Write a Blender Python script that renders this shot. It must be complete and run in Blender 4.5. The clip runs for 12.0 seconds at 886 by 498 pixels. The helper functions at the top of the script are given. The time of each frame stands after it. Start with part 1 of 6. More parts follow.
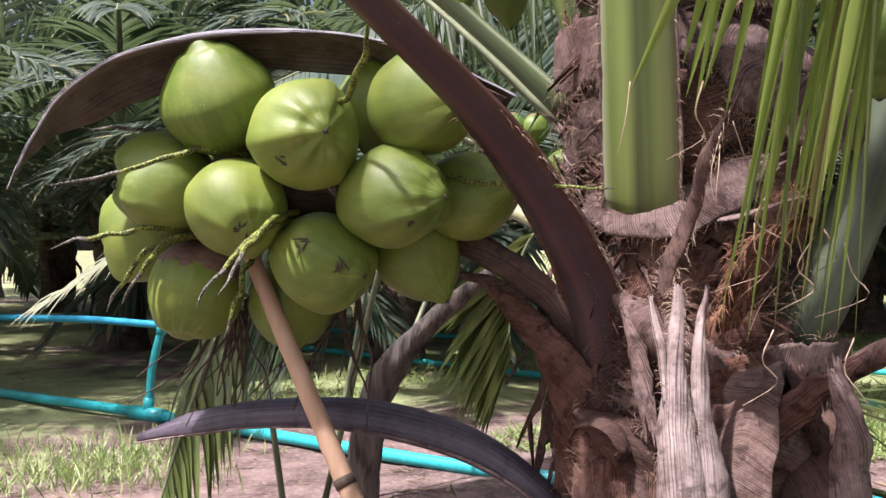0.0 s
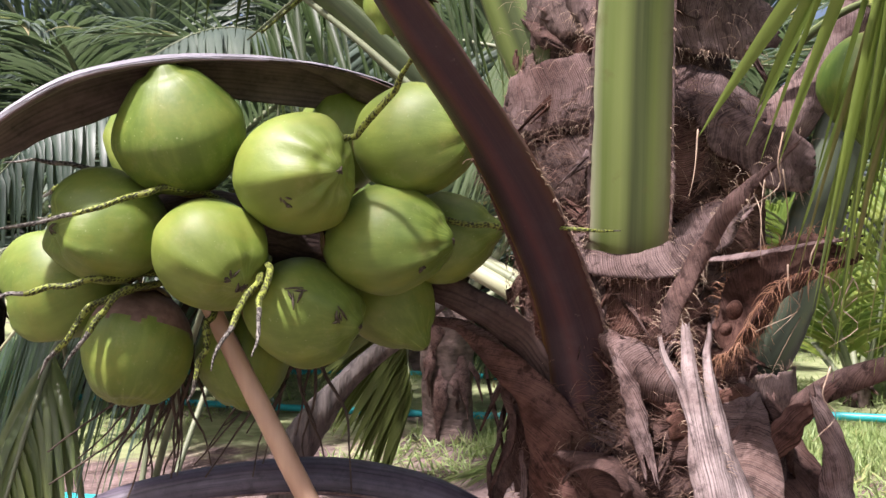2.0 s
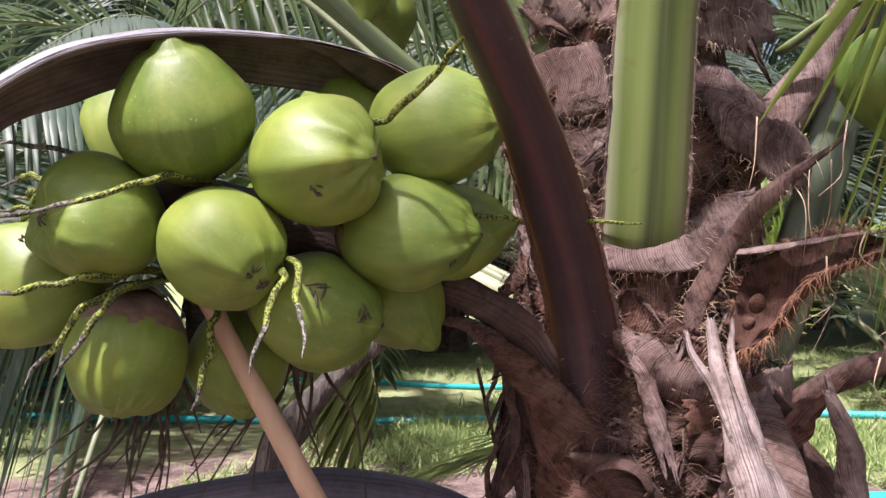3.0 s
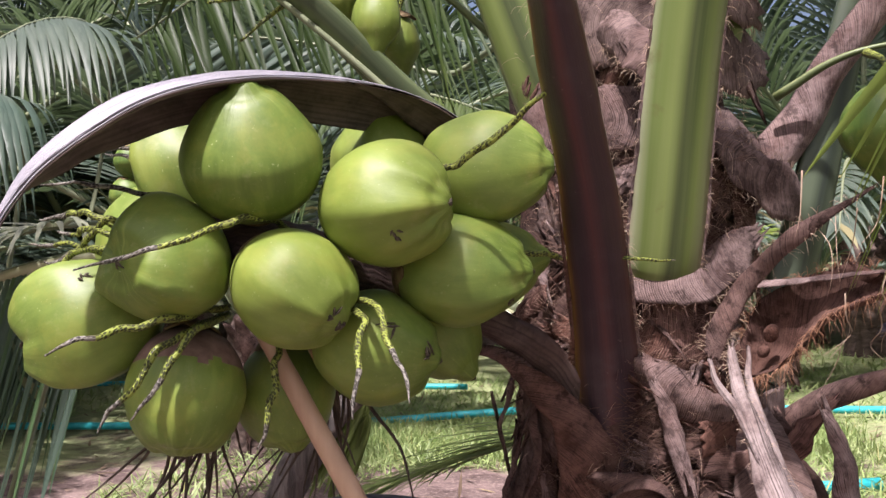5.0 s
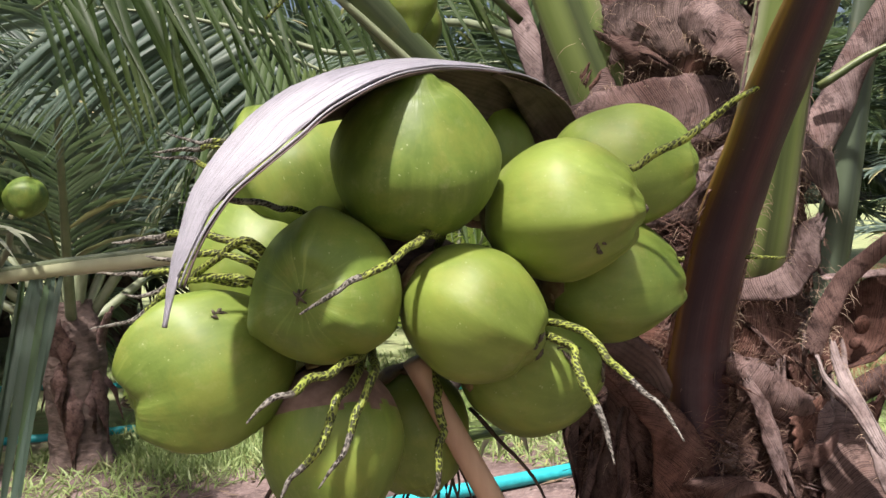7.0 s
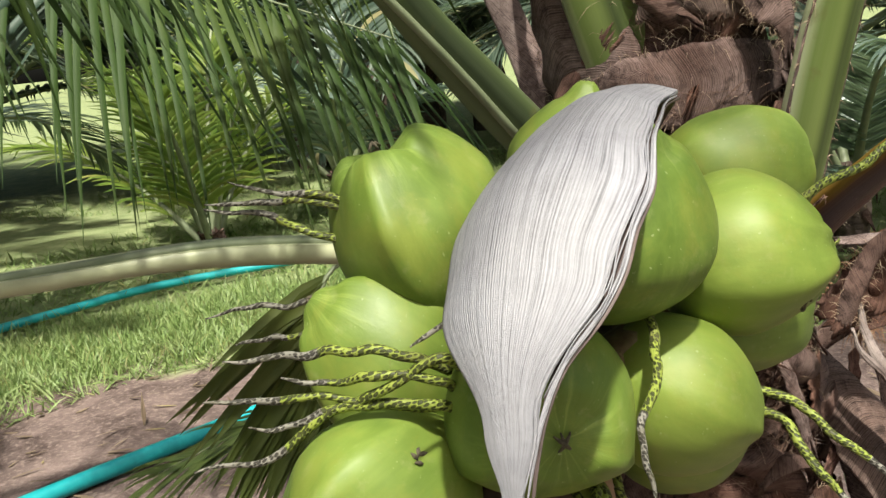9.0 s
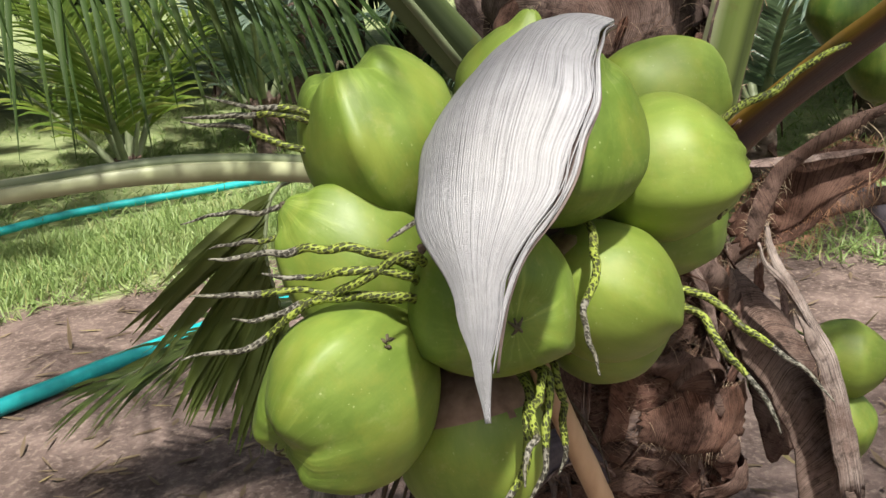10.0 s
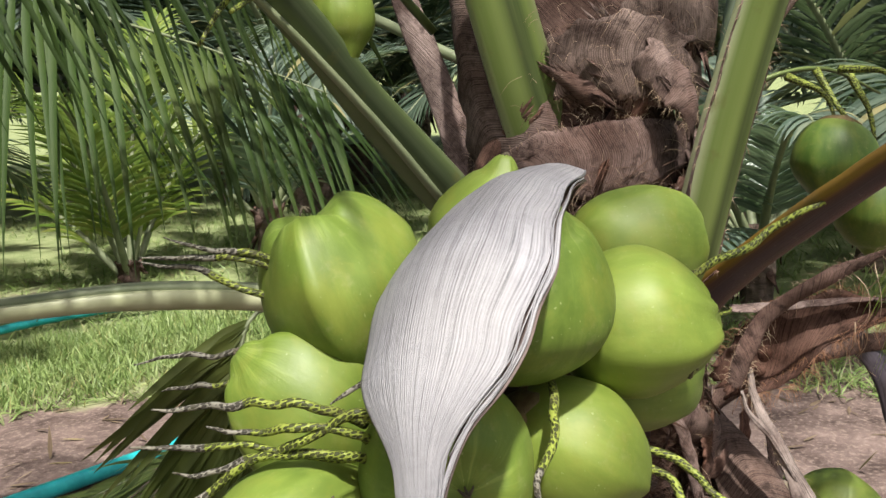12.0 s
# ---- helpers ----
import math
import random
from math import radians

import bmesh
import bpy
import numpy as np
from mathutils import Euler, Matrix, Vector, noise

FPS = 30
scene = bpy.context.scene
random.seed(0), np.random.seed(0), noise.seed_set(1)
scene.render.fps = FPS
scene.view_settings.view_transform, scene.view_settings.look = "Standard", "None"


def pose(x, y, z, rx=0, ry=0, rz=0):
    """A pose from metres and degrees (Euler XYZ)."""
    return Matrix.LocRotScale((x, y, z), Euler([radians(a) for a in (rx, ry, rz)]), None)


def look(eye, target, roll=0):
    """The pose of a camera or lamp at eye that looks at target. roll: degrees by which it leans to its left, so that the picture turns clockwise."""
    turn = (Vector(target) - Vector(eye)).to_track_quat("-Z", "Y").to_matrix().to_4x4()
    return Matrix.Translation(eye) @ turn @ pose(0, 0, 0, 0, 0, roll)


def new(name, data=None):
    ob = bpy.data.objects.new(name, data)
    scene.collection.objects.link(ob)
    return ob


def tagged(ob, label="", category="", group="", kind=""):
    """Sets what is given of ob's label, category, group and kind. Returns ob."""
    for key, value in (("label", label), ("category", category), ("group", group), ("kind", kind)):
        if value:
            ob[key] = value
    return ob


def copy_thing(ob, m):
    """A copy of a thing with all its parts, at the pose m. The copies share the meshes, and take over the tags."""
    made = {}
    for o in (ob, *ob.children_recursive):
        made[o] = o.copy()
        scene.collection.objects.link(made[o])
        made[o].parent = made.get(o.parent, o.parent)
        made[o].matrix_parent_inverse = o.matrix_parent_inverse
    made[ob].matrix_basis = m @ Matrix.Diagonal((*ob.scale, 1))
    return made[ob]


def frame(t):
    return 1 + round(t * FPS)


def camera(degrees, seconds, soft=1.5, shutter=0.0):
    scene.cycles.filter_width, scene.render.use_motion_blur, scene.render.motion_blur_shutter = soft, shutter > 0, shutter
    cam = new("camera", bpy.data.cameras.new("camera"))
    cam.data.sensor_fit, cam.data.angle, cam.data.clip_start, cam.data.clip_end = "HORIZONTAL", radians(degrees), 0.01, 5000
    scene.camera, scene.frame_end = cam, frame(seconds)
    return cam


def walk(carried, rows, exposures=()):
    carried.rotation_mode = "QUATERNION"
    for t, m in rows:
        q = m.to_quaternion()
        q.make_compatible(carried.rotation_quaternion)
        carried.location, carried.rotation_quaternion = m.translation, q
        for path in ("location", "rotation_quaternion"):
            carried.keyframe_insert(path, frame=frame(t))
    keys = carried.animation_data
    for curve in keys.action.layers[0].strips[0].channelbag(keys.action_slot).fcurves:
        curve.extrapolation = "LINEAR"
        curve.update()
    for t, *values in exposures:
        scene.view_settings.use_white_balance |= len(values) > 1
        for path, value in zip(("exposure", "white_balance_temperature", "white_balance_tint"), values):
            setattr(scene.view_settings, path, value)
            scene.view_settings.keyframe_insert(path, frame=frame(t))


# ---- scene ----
cam = camera(49.4, 12.0)
METRES, EYE, TILT, LEAN, TURN = 2.8, 1.0, 0.0, 0.0, 0.0
ROWS = [
    (0.0, 0.0, 0.0, 0.0, 0.0, 0.0, -0.0),
    (0.5, -0.0168, 0.0262, 0.0047, -4.25, 0.4, 0.67),
    (1.0, -0.0469, 0.0501, 0.0063, -9.32, 0.76, 1.2),
    (1.5, -0.1045, 0.0521, 0.0195, -14.03, 1.01, 1.39),
    (2.0, -0.1534, 0.048, 0.0119, -18.1, 1.33, 1.27),
    (2.5, -0.1908, 0.0487, 0.009, -22.3, 1.38, 1.33),
    (3.0, -0.2184, 0.1044, 0.0089, -26.47, 1.43, 1.65),
    (3.5, -0.2533, 0.1452, 0.0433, -30.65, 0.98, 2.37),
    (5.5, -0.3468, 0.1286, 0.0308, -35.66, 0.79, 2.05),
    (6.0, -0.4127, 0.1595, 0.0512, -39.43, 0.49, 3.21),
    (6.5, -0.4419, 0.1932, 0.0544, -44.02, -0.29, 3.39),
    (7.0, -0.406, 0.2927, 0.058, -48.84, -1.33, 3.84),
    (9.0, -0.4233, 0.4753, 0.1484, -66.99, -12.41, 5.86),
    (9.5, -0.4598, 0.4761, 0.1502, -70.26, -15.89, 5.22),
    (10.0, -0.462, 0.477, 0.1499, -71.8, -16.85, 4.3),
    (10.5, -0.4421, 0.4705, 0.1629, -73.08, -15.65, 3.2),
    (11.0, -0.437, 0.4584, 0.1634, -73.61, -13.75, 2.62),
    (11.5, -0.4408, 0.4575, 0.1607, -72.94, -11.74, 2.39),
    (12.0, -0.4446, 0.4656, 0.1618, -71.07, -10.36, 2.4),
]
walk(cam, [(t, pose(0, 0, EYE, TILT, LEAN, TURN) @ pose(METRES * x, METRES * y, METRES * z, 90 + pitch, roll, yaw)) for t, x, y, z, yaw, pitch, roll in ROWS],
     exposures=[(0.0, 1.39, 6250, 21), (3.5, 1.31, 6250, 23), (5.5, 1.19, 6250, 22), (7.0, 1.10, 6450, 15), (9.0, 0.91, 6700, -1), (10.5, 0.89, 6650, 1), (12.0, 0.85, 6600, 3)])

# ---- light ----
world = bpy.data.worlds.new("sky")
scene.world = world
world.use_nodes = True
wn = world.node_tree
sky = wn.nodes.new("ShaderNodeTexSky")
sky.sky_type, sky.sun_disc = "NISHITA", False
SUN_EL, SUN_AZ = 63.0, -126.0      # degrees: height, and bearing from +y towards +x
sky.sun_elevation, sky.sun_rotation = radians(SUN_EL), radians(SUN_AZ)
sky.air_density, sky.dust_density = 1.0, 7.0
wn.nodes["Background"].inputs["Strength"].default_value = 0.074
wn.links.new(sky.outputs[0], wn.nodes["Background"].inputs[0])
sun = new("sun", bpy.data.lights.new("sun", "SUN"))
sun.data.energy, sun.data.angle, sun.data.color = 4.7, radians(2.0), (1.0, 0.955, 0.89)
ce = math.cos(radians(SUN_EL))
SUN_DIR = Vector((math.sin(radians(SUN_AZ)) * ce, math.cos(radians(SUN_AZ)) * ce, math.sin(radians(SUN_EL))))
sun.matrix_world = look(SUN_DIR * 20, (0, 0, 0))

# ---- materials ----


class Mat:
    """A node material with a few short-hands."""

    def __init__(self, name, rough=0.5, spec=0.5):
        self.m = bpy.data.materials.new(name)
        self.m.use_nodes = True
        self.t = self.m.node_tree
        self.b = self.t.nodes["Principled BSDF"]
        self.b.inputs["Roughness"].default_value = rough
        self.b.inputs["Specular IOR Level"].default_value = spec

    def n(self, kind, **ins):
        node = self.t.nodes.new("ShaderNode" + kind)
        for k, v in ins.items():
            k = k.replace("_", " ")
            self.put(node, k, v)
        return node

    def put(self, node, key, v):
        sock = node.inputs[key]
        if isinstance(v, bpy.types.NodeSocket):
            self.t.links.new(v, sock)
        else:
            sock.default_value = v

    def coord(self, kind="Object", scale=(1, 1, 1)):
        c = self.n("TexCoord")
        mp = self.n("Mapping", Vector=c.outputs[kind])
        mp.inputs["Scale"].default_value = scale
        return mp.outputs[0]

    def noise(self, vec, scale, detail=4, rough=0.55, dist=0.0):
        k = self.n("TexNoise", Vector=vec, Scale=scale, Detail=detail, Roughness=rough, Distortion=dist)
        return k.outputs[0]

    def ramp(self, fac, *stops):
        r = self.n("ValToRGB", Fac=fac)
        e = r.color_ramp.elements
        while len(e) < len(stops):
            e.new(0.5)
        for el, (p, c) in zip(e, stops):
            el.position = p
            el.color = (*c, 1) if isinstance(c, tuple) else (c, c, c, 1)
        return r.outputs[0]

    def mix(self, fac, a, b, kind="MIX"):
        k = self.t.nodes.new("ShaderNodeMix")
        k.data_type, k.blend_type = "RGBA", kind
        for i, v in ((0, fac), (6, a), (7, b)):
            if isinstance(v, bpy.types.NodeSocket):
                self.t.links.new(v, k.inputs[i])
            else:
                k.inputs[i].default_value = (*v, 1) if isinstance(v, tuple) else v
        return k.outputs[2]

    def math(self, op, a, b=0.0):
        k = self.n("Math")
        k.operation = op
        for i, v in ((0, a), (1, b)):
            if isinstance(v, bpy.types.NodeSocket):
                self.t.links.new(v, k.inputs[i])
            else:
                k.inputs[i].default_value = v
        return k.outputs[0]

    def island(self):
        return self.n("NewGeometry").outputs["Random Per Island"]

    def rnd(self):
        return self.n("ObjectInfo").outputs["Random"]

    def sep(self, vec):
        return self.n("SeparateXYZ", Vector=vec).outputs

    def bump(self, height, strength=0.3, dist=0.002):
        k = self.n("Bump", Height=height, Strength=strength, Distance=dist)
        self.t.links.new(k.outputs[0], self.b.inputs["Normal"])

    def done(self, colour, rough=None):
        self.put(self.b, "Base Color", colour if isinstance(colour, bpy.types.NodeSocket) else (*colour, 1))
        if rough is not None:
            self.put(self.b, "Roughness", rough)
        return self.m


def husk_material(name, low, high, tip):
    m = Mat(name, 0.40, 0.38)
    v = m.coord("Object")
    x, y, z = m.sep(v)[0:3]
    big = m.noise(v, 9, 3)
    streak = m.noise(m.coord("Object", (60, 60, 5)), 1.0, 4)
    col = m.mix(m.ramp(big, (0.35, 0.0), (0.7, 1.0)), low, high)
    col = m.mix(m.math("MULTIPLY", m.ramp(streak, (0.42, 0.0), (0.75, 1.0)), 0.35), col, (0.22, 0.29, 0.06))
    col = m.mix(m.math("MULTIPLY", m.ramp(z, (0.03, 0.0), (0.095, 1.0)), 0.55), col, tip)
    ang = m.math("ARCTAN2", y, x)
    ray = m.noise(m.n("CombineXYZ", X=m.math("MULTIPLY", ang, 5.5), Y=m.math("MULTIPLY", z, 16.0), Z=m.math("MULTIPLY", m.rnd(), 40.0)).outputs[0], 1.0, 4, 0.6)
    near = m.ramp(z, (0.030, 0.0), (0.078, 1.0))
    col = m.mix(m.math("MULTIPLY", m.math("MULTIPLY", m.ramp(ray, (0.46, 1.0), (0.58, 0.0)), near), 0.40), col, (0.075, 0.115, 0.012))
    col = m.mix(m.math("MULTIPLY", m.math("MULTIPLY", m.ramp(ray, (0.54, 0.0), (0.68, 1.0)), near), 0.3), col, (0.28, 0.33, 0.08))
    rv = m.math("MULTIPLY", m.rnd(), 0.5)
    col = m.mix(rv, col, m.mix(0.5, col, (0.23, 0.27, 0.04)))
    # pale rubbed specks and brown scratches
    speck = m.ramp(m.noise(v, 210, 2), (0.70, 0.0), (0.76, 1.0))
    col = m.mix(m.math("MULTIPLY", speck, 0.45), col, (0.36, 0.40, 0.22))
    scar = m.ramp(m.noise(m.coord("Object", (26, 26, 40)), 1.0, 6, 0.7, 0.6), (0.70, 0.0), (0.76, 1.0))
    col = m.mix(m.math("MULTIPLY", scar, 0.75), col, (0.11, 0.08, 0.03))
    bruise = m.ramp(m.noise(m.coord("Object", (14, 14, 8)), 1.0, 5, 0.6), (0.52, 0.0), (0.72, 1.0))
    col = m.mix(m.math("MULTIPLY", bruise, 0.62), col, (0.075, 0.12, 0.012))
    dust = m.ramp(m.noise(v, 42, 6, 0.7), (0.56, 0.0), (0.70, 1.0))
    col = m.mix(m.math("MULTIPLY", dust, 0.32), col, (0.24, 0.25, 0.11))
    blotch = m.ramp(m.noise(v, 17, 5, 0.7, 0.4), (0.48, 0.0), (0.62, 1.0))
    col = m.mix(m.math("MULTIPLY", blotch, 0.30), col, (0.20, 0.20, 0.035))
    m.bump(m.math("ADD", m.math("MULTIPLY", m.math("MULTIPLY", ray, near), 4.0), m.math("ADD", m.math("MULTIPLY", streak, 0.6), m.math("ADD", m.noise(v, 140, 3), m.math("MULTIPLY", big, 2.0)))), 0.16, 0.0016)
    return m.done(col, m.ramp(big, (0.3, 0.44), (0.8, 0.60)))


HUSK = husk_material("green_husk", (0.085, 0.130, 0.022), (0.160, 0.216, 0.038), (0.068, 0.120, 0.018))
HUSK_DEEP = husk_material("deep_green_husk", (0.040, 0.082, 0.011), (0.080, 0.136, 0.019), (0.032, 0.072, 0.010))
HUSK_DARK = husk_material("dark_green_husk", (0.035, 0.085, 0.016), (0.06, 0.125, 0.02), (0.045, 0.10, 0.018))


def simple(name, a, b, scale, rough, bump=0.2, kind="Object", stretch=(1, 1, 1), dist=0.002, spec=0.4, detail=5):
    m = Mat(name, rough, spec)
    v = m.coord(kind, stretch)
    f = m.noise(v, scale, detail)
    big = m.noise(m.coord("Object"), scale * 0.11 if kind == "Object" else 5.0, 3)
    col = m.mix(m.ramp(f, (0.3, 0.0), (0.7, 1.0)), a, b)
    col = m.mix(m.math("MULTIPLY", m.ramp(big, (0.35, 0.0), (0.7, 1.0)), 0.35), col, tuple(c * 0.55 for c in a))
    m.bump(f, bump, dist)
    return m.done(col)


def petiole_material(name, k):
    # u runs across, v along, both in metres
    m = Mat(name, 0.42, 0.4)
    uv = m.coord("UV")
    u = m.sep(uv)[0]
    stripe = m.noise(m.coord("UV", (95, 2.0, 1)), 1.0, 3)
    broad = m.noise(m.coord("UV", (24, 0.6, 1)), 1.0, 2)
    um = m.n("MapRange", Value=m.math("ADD", u, m.math("MULTIPLY", m.math("SUBTRACT", broad, 0.5), 0.02)))
    um.inputs["From Min"].default_value, um.inputs["From Max"].default_value = -0.066, 0.066
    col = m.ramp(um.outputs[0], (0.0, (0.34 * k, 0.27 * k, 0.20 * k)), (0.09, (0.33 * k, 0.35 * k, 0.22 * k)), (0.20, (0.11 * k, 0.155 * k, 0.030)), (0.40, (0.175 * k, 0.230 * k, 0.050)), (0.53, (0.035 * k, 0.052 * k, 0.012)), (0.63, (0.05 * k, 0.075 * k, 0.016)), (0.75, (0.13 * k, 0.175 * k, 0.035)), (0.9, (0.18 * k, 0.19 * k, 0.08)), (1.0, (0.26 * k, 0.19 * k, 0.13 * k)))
    col = m.mix(m.math("MULTIPLY", m.ramp(stripe, (0.3, 0.0), (0.7, 1.0)), 0.30), col, (0.21 * k, 0.25 * k, 0.08))
    dirt = m.ramp(m.noise(m.coord("Object"), 22, 6, 0.65), (0.60, 0.0), (0.72, 1.0))
    col = m.mix(m.math("MULTIPLY", dirt, 0.45), col, (0.10, 0.09, 0.03))
    m.bump(stripe, 0.15, 0.002)
    return m.done(col)


def dry_material(name, dark, light, red, pitch=0.004, skew=0.0, bump=0.5, rough=0.75, spec=0.2, contrast=0.5, vary=0.7, warping=0.008, waving=0.07, grime=0.5, ribs=0.25, cross=None, streak=5.0):
    # dry plant tissue: thin dark lines between fibres, at a slant across the piece, and stains over them
    m = Mat(name, rough, spec)
    warp = m.math("SUBTRACT", m.noise(m.coord("Object"), 9, 4, 0.6), 0.5)
    uv = m.coord("UV")
    u, v = m.sep(uv)[0:2]
    turn = m.math("MULTIPLY", m.math("SUBTRACT", m.rnd(), 0.5), vary)
    slant = m.math("ADD", turn, skew)
    uu = m.math("ADD", m.math("ADD", u, m.math("MULTIPLY", v, slant)), m.math("MULTIPLY", warp, warping))
    run = v
    if cross:       # ribs that leave the middle line like the barbs of a feather
        bow = m.math("ADD", m.math("MULTIPLY", m.math("SQRT", m.math("ADD", m.math("MULTIPLY", u, u), 0.0003)), cross[0]), m.math("MULTIPLY", v, m.math("ADD", cross[1], turn)))
        uu, run = m.math("ADD", bow, m.math("MULTIPLY", warp, warping)), u
    wave = m.math("SINE", m.math("MULTIPLY", uu, 2 * math.pi / pitch))
    comb = m.n("CombineXYZ", X=m.math("MULTIPLY", uu, 2.0 / pitch), Y=m.math("MULTIPLY", run, streak), Z=m.math("MULTIPLY", m.rnd(), 30.0)).outputs[0]
    brk = m.noise(comb, 1.0, 4, 0.65)
    fib = m.math("ADD", m.math("MULTIPLY", wave, waving), brk)
    stain = m.noise(m.coord("Object"), 13, 6, 0.7)
    fine = m.noise(m.coord("Object"), 170, 3)
    col = m.mix(m.ramp(stain, (0.36, 0.0), (0.64, 1.0)), dark, light)
    col = m.mix(m.math("MULTIPLY", m.ramp(m.noise(m.coord("Object"), 5.5, 3), (0.45, 0.0), (0.66, 1.0)), 0.48), col, red)
    ridge = m.math("ADD", m.math("MULTIPLY", wave, ribs), m.math("ADD", 0.42, m.math("MULTIPLY", m.math("SUBTRACT", brk, 0.5), 1.6)))
    col = m.mix(1.0, col, m.ramp(ridge, (0.05, 1.0 - contrast * 0.6), (0.6, 1.0)), "MULTIPLY")
    col = m.mix(1.0, col, m.ramp(brk, (0.34, 1.0 - contrast * 0.8), (0.47, 1.0)), "MULTIPLY")
    col = m.mix(m.math("MULTIPLY", m.ramp(fine, (0.55, 0.0), (0.75, 1.0)), 0.25), col, light)
    mould = m.ramp(m.noise(m.coord("Object"), 34, 5, 0.7), (0.54, 0.0), (0.66, 1.0))
    col = m.mix(m.math("MULTIPLY", mould, grime), col, tuple(c * 0.4 for c in dark))
    m.bump(m.math("ADD", m.math("MULTIPLY", ridge, 0.5), m.math("ADD", m.math("MULTIPLY", fine, 0.5), m.math("MULTIPLY", stain, 0.8))), bump, 0.0022)
    return m.done(col)


PETIOLE = petiole_material("green_petiole", 0.82)
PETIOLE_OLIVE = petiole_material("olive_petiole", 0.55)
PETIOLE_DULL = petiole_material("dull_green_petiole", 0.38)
FIBRE = dry_material("brown_sheath_fibre", (0.044, 0.026, 0.022), (0.188, 0.124, 0.111), (0.122, 0.062, 0.047), 0.0026, 0.75, 1.0, 0.9, 0.10, 0.80, 0.7, 0.014, 0.05, 0.8, 0.10, None, 16.0)
FIBRE_PALE = dry_material("pale_dry_sheath", (0.095, 0.062, 0.058), (0.330, 0.250, 0.238), (0.190, 0.110, 0.092), 0.0026, 0.25, 1.0, 0.9, 0.10, 0.76, 0.7, 0.012, 0.05, 0.75, 0.14, None, 14.0)
FIBRE_RED = dry_material("reddish_sheath", (0.048, 0.025, 0.020), (0.175, 0.100, 0.082), (0.150, 0.066, 0.044), 0.0024, 0.6, 1.0, 0.9, 0.10, 0.80, 0.7, 0.014, 0.04, 0.8, 0.08, None, 16.0)
SHEATH = dry_material("ribbed_leaf_sheath", (0.066, 0.041, 0.037), (0.255, 0.184, 0.172), (0.145, 0.080, 0.066), 0.0032, 0.0, 1.0, 0.85, 0.12, 0.72, 0.25, 0.005, 0.05, 0.75, 0.18, (-0.5, 0.8), 9.0)
SHEATH_DARK = dry_material("dark_ribbed_leaf_sheath", (0.055, 0.035, 0.031), (0.230, 0.168, 0.153), (0.138, 0.080, 0.065), 0.0030, 0.0, 1.0, 0.85, 0.12, 0.72, 0.25, 0.005, 0.05, 0.75, 0.17, (-0.5, 0.8), 9.0)
FIBRE_MAT = dry_material("woven_fibre_mat", (0.050, 0.027, 0.022), (0.225, 0.132, 0.110), (0.170, 0.075, 0.050), 0.0032, 0.0, 1.0, 0.9, 0.08, 0.85, 0.3, 0.018, 0.05, 0.7, 0.22, (0.30, 0.95), 10.0)
FIBRE_DUST = dry_material("dirty_matted_fibre", (0.062, 0.034, 0.029), (0.215, 0.128, 0.112), (0.160, 0.068, 0.046), 0.0026, 0.2, 1.0, 0.95, 0.05, 0.80, 1.4, 0.012, 0.0, 0.8, 0.0)
STUB = dry_material("weathered_pale_stub", (0.115, 0.082, 0.077), (0.36, 0.292, 0.280), (0.175, 0.108, 0.093), 0.0040, 0.0, 1.0, 0.85, 0.15, 0.82, 0.06, 0.005, 0.03, 0.75, 0.0)
STALK_BROWN = dry_material("dark_brown_bunch_stalk", (0.040, 0.026, 0.023), (0.12, 0.083, 0.074), (0.080, 0.043, 0.034), 0.007, 0.1, 0.5)
SPATHE_OUT = dry_material("grey_pleated_spathe", (0.265, 0.254, 0.288), (0.350, 0.337, 0.376), (0.310, 0.294, 0.312), 0.0024, 0.0, 0.7, 0.6, 0.3, 0.50, 0.0, 0.0004, 0.06, 0.1, 0.17)
SPATHE_IN = dry_material("brown_spathe_lining", (0.060, 0.042, 0.041), (0.135, 0.098, 0.094), (0.090, 0.055, 0.050), 0.008, 0.0, 0.3, 0.6, 0.3, 0.4, 0.0, 0.004)
SPATHE_DARK = dry_material("dark_purple_spathe", (0.045, 0.036, 0.050), (0.100, 0.083, 0.108), (0.060, 0.045, 0.058), 0.009, 0.0, 0.3, 0.45, 0.4, 0.5, 0.0, 0.008)


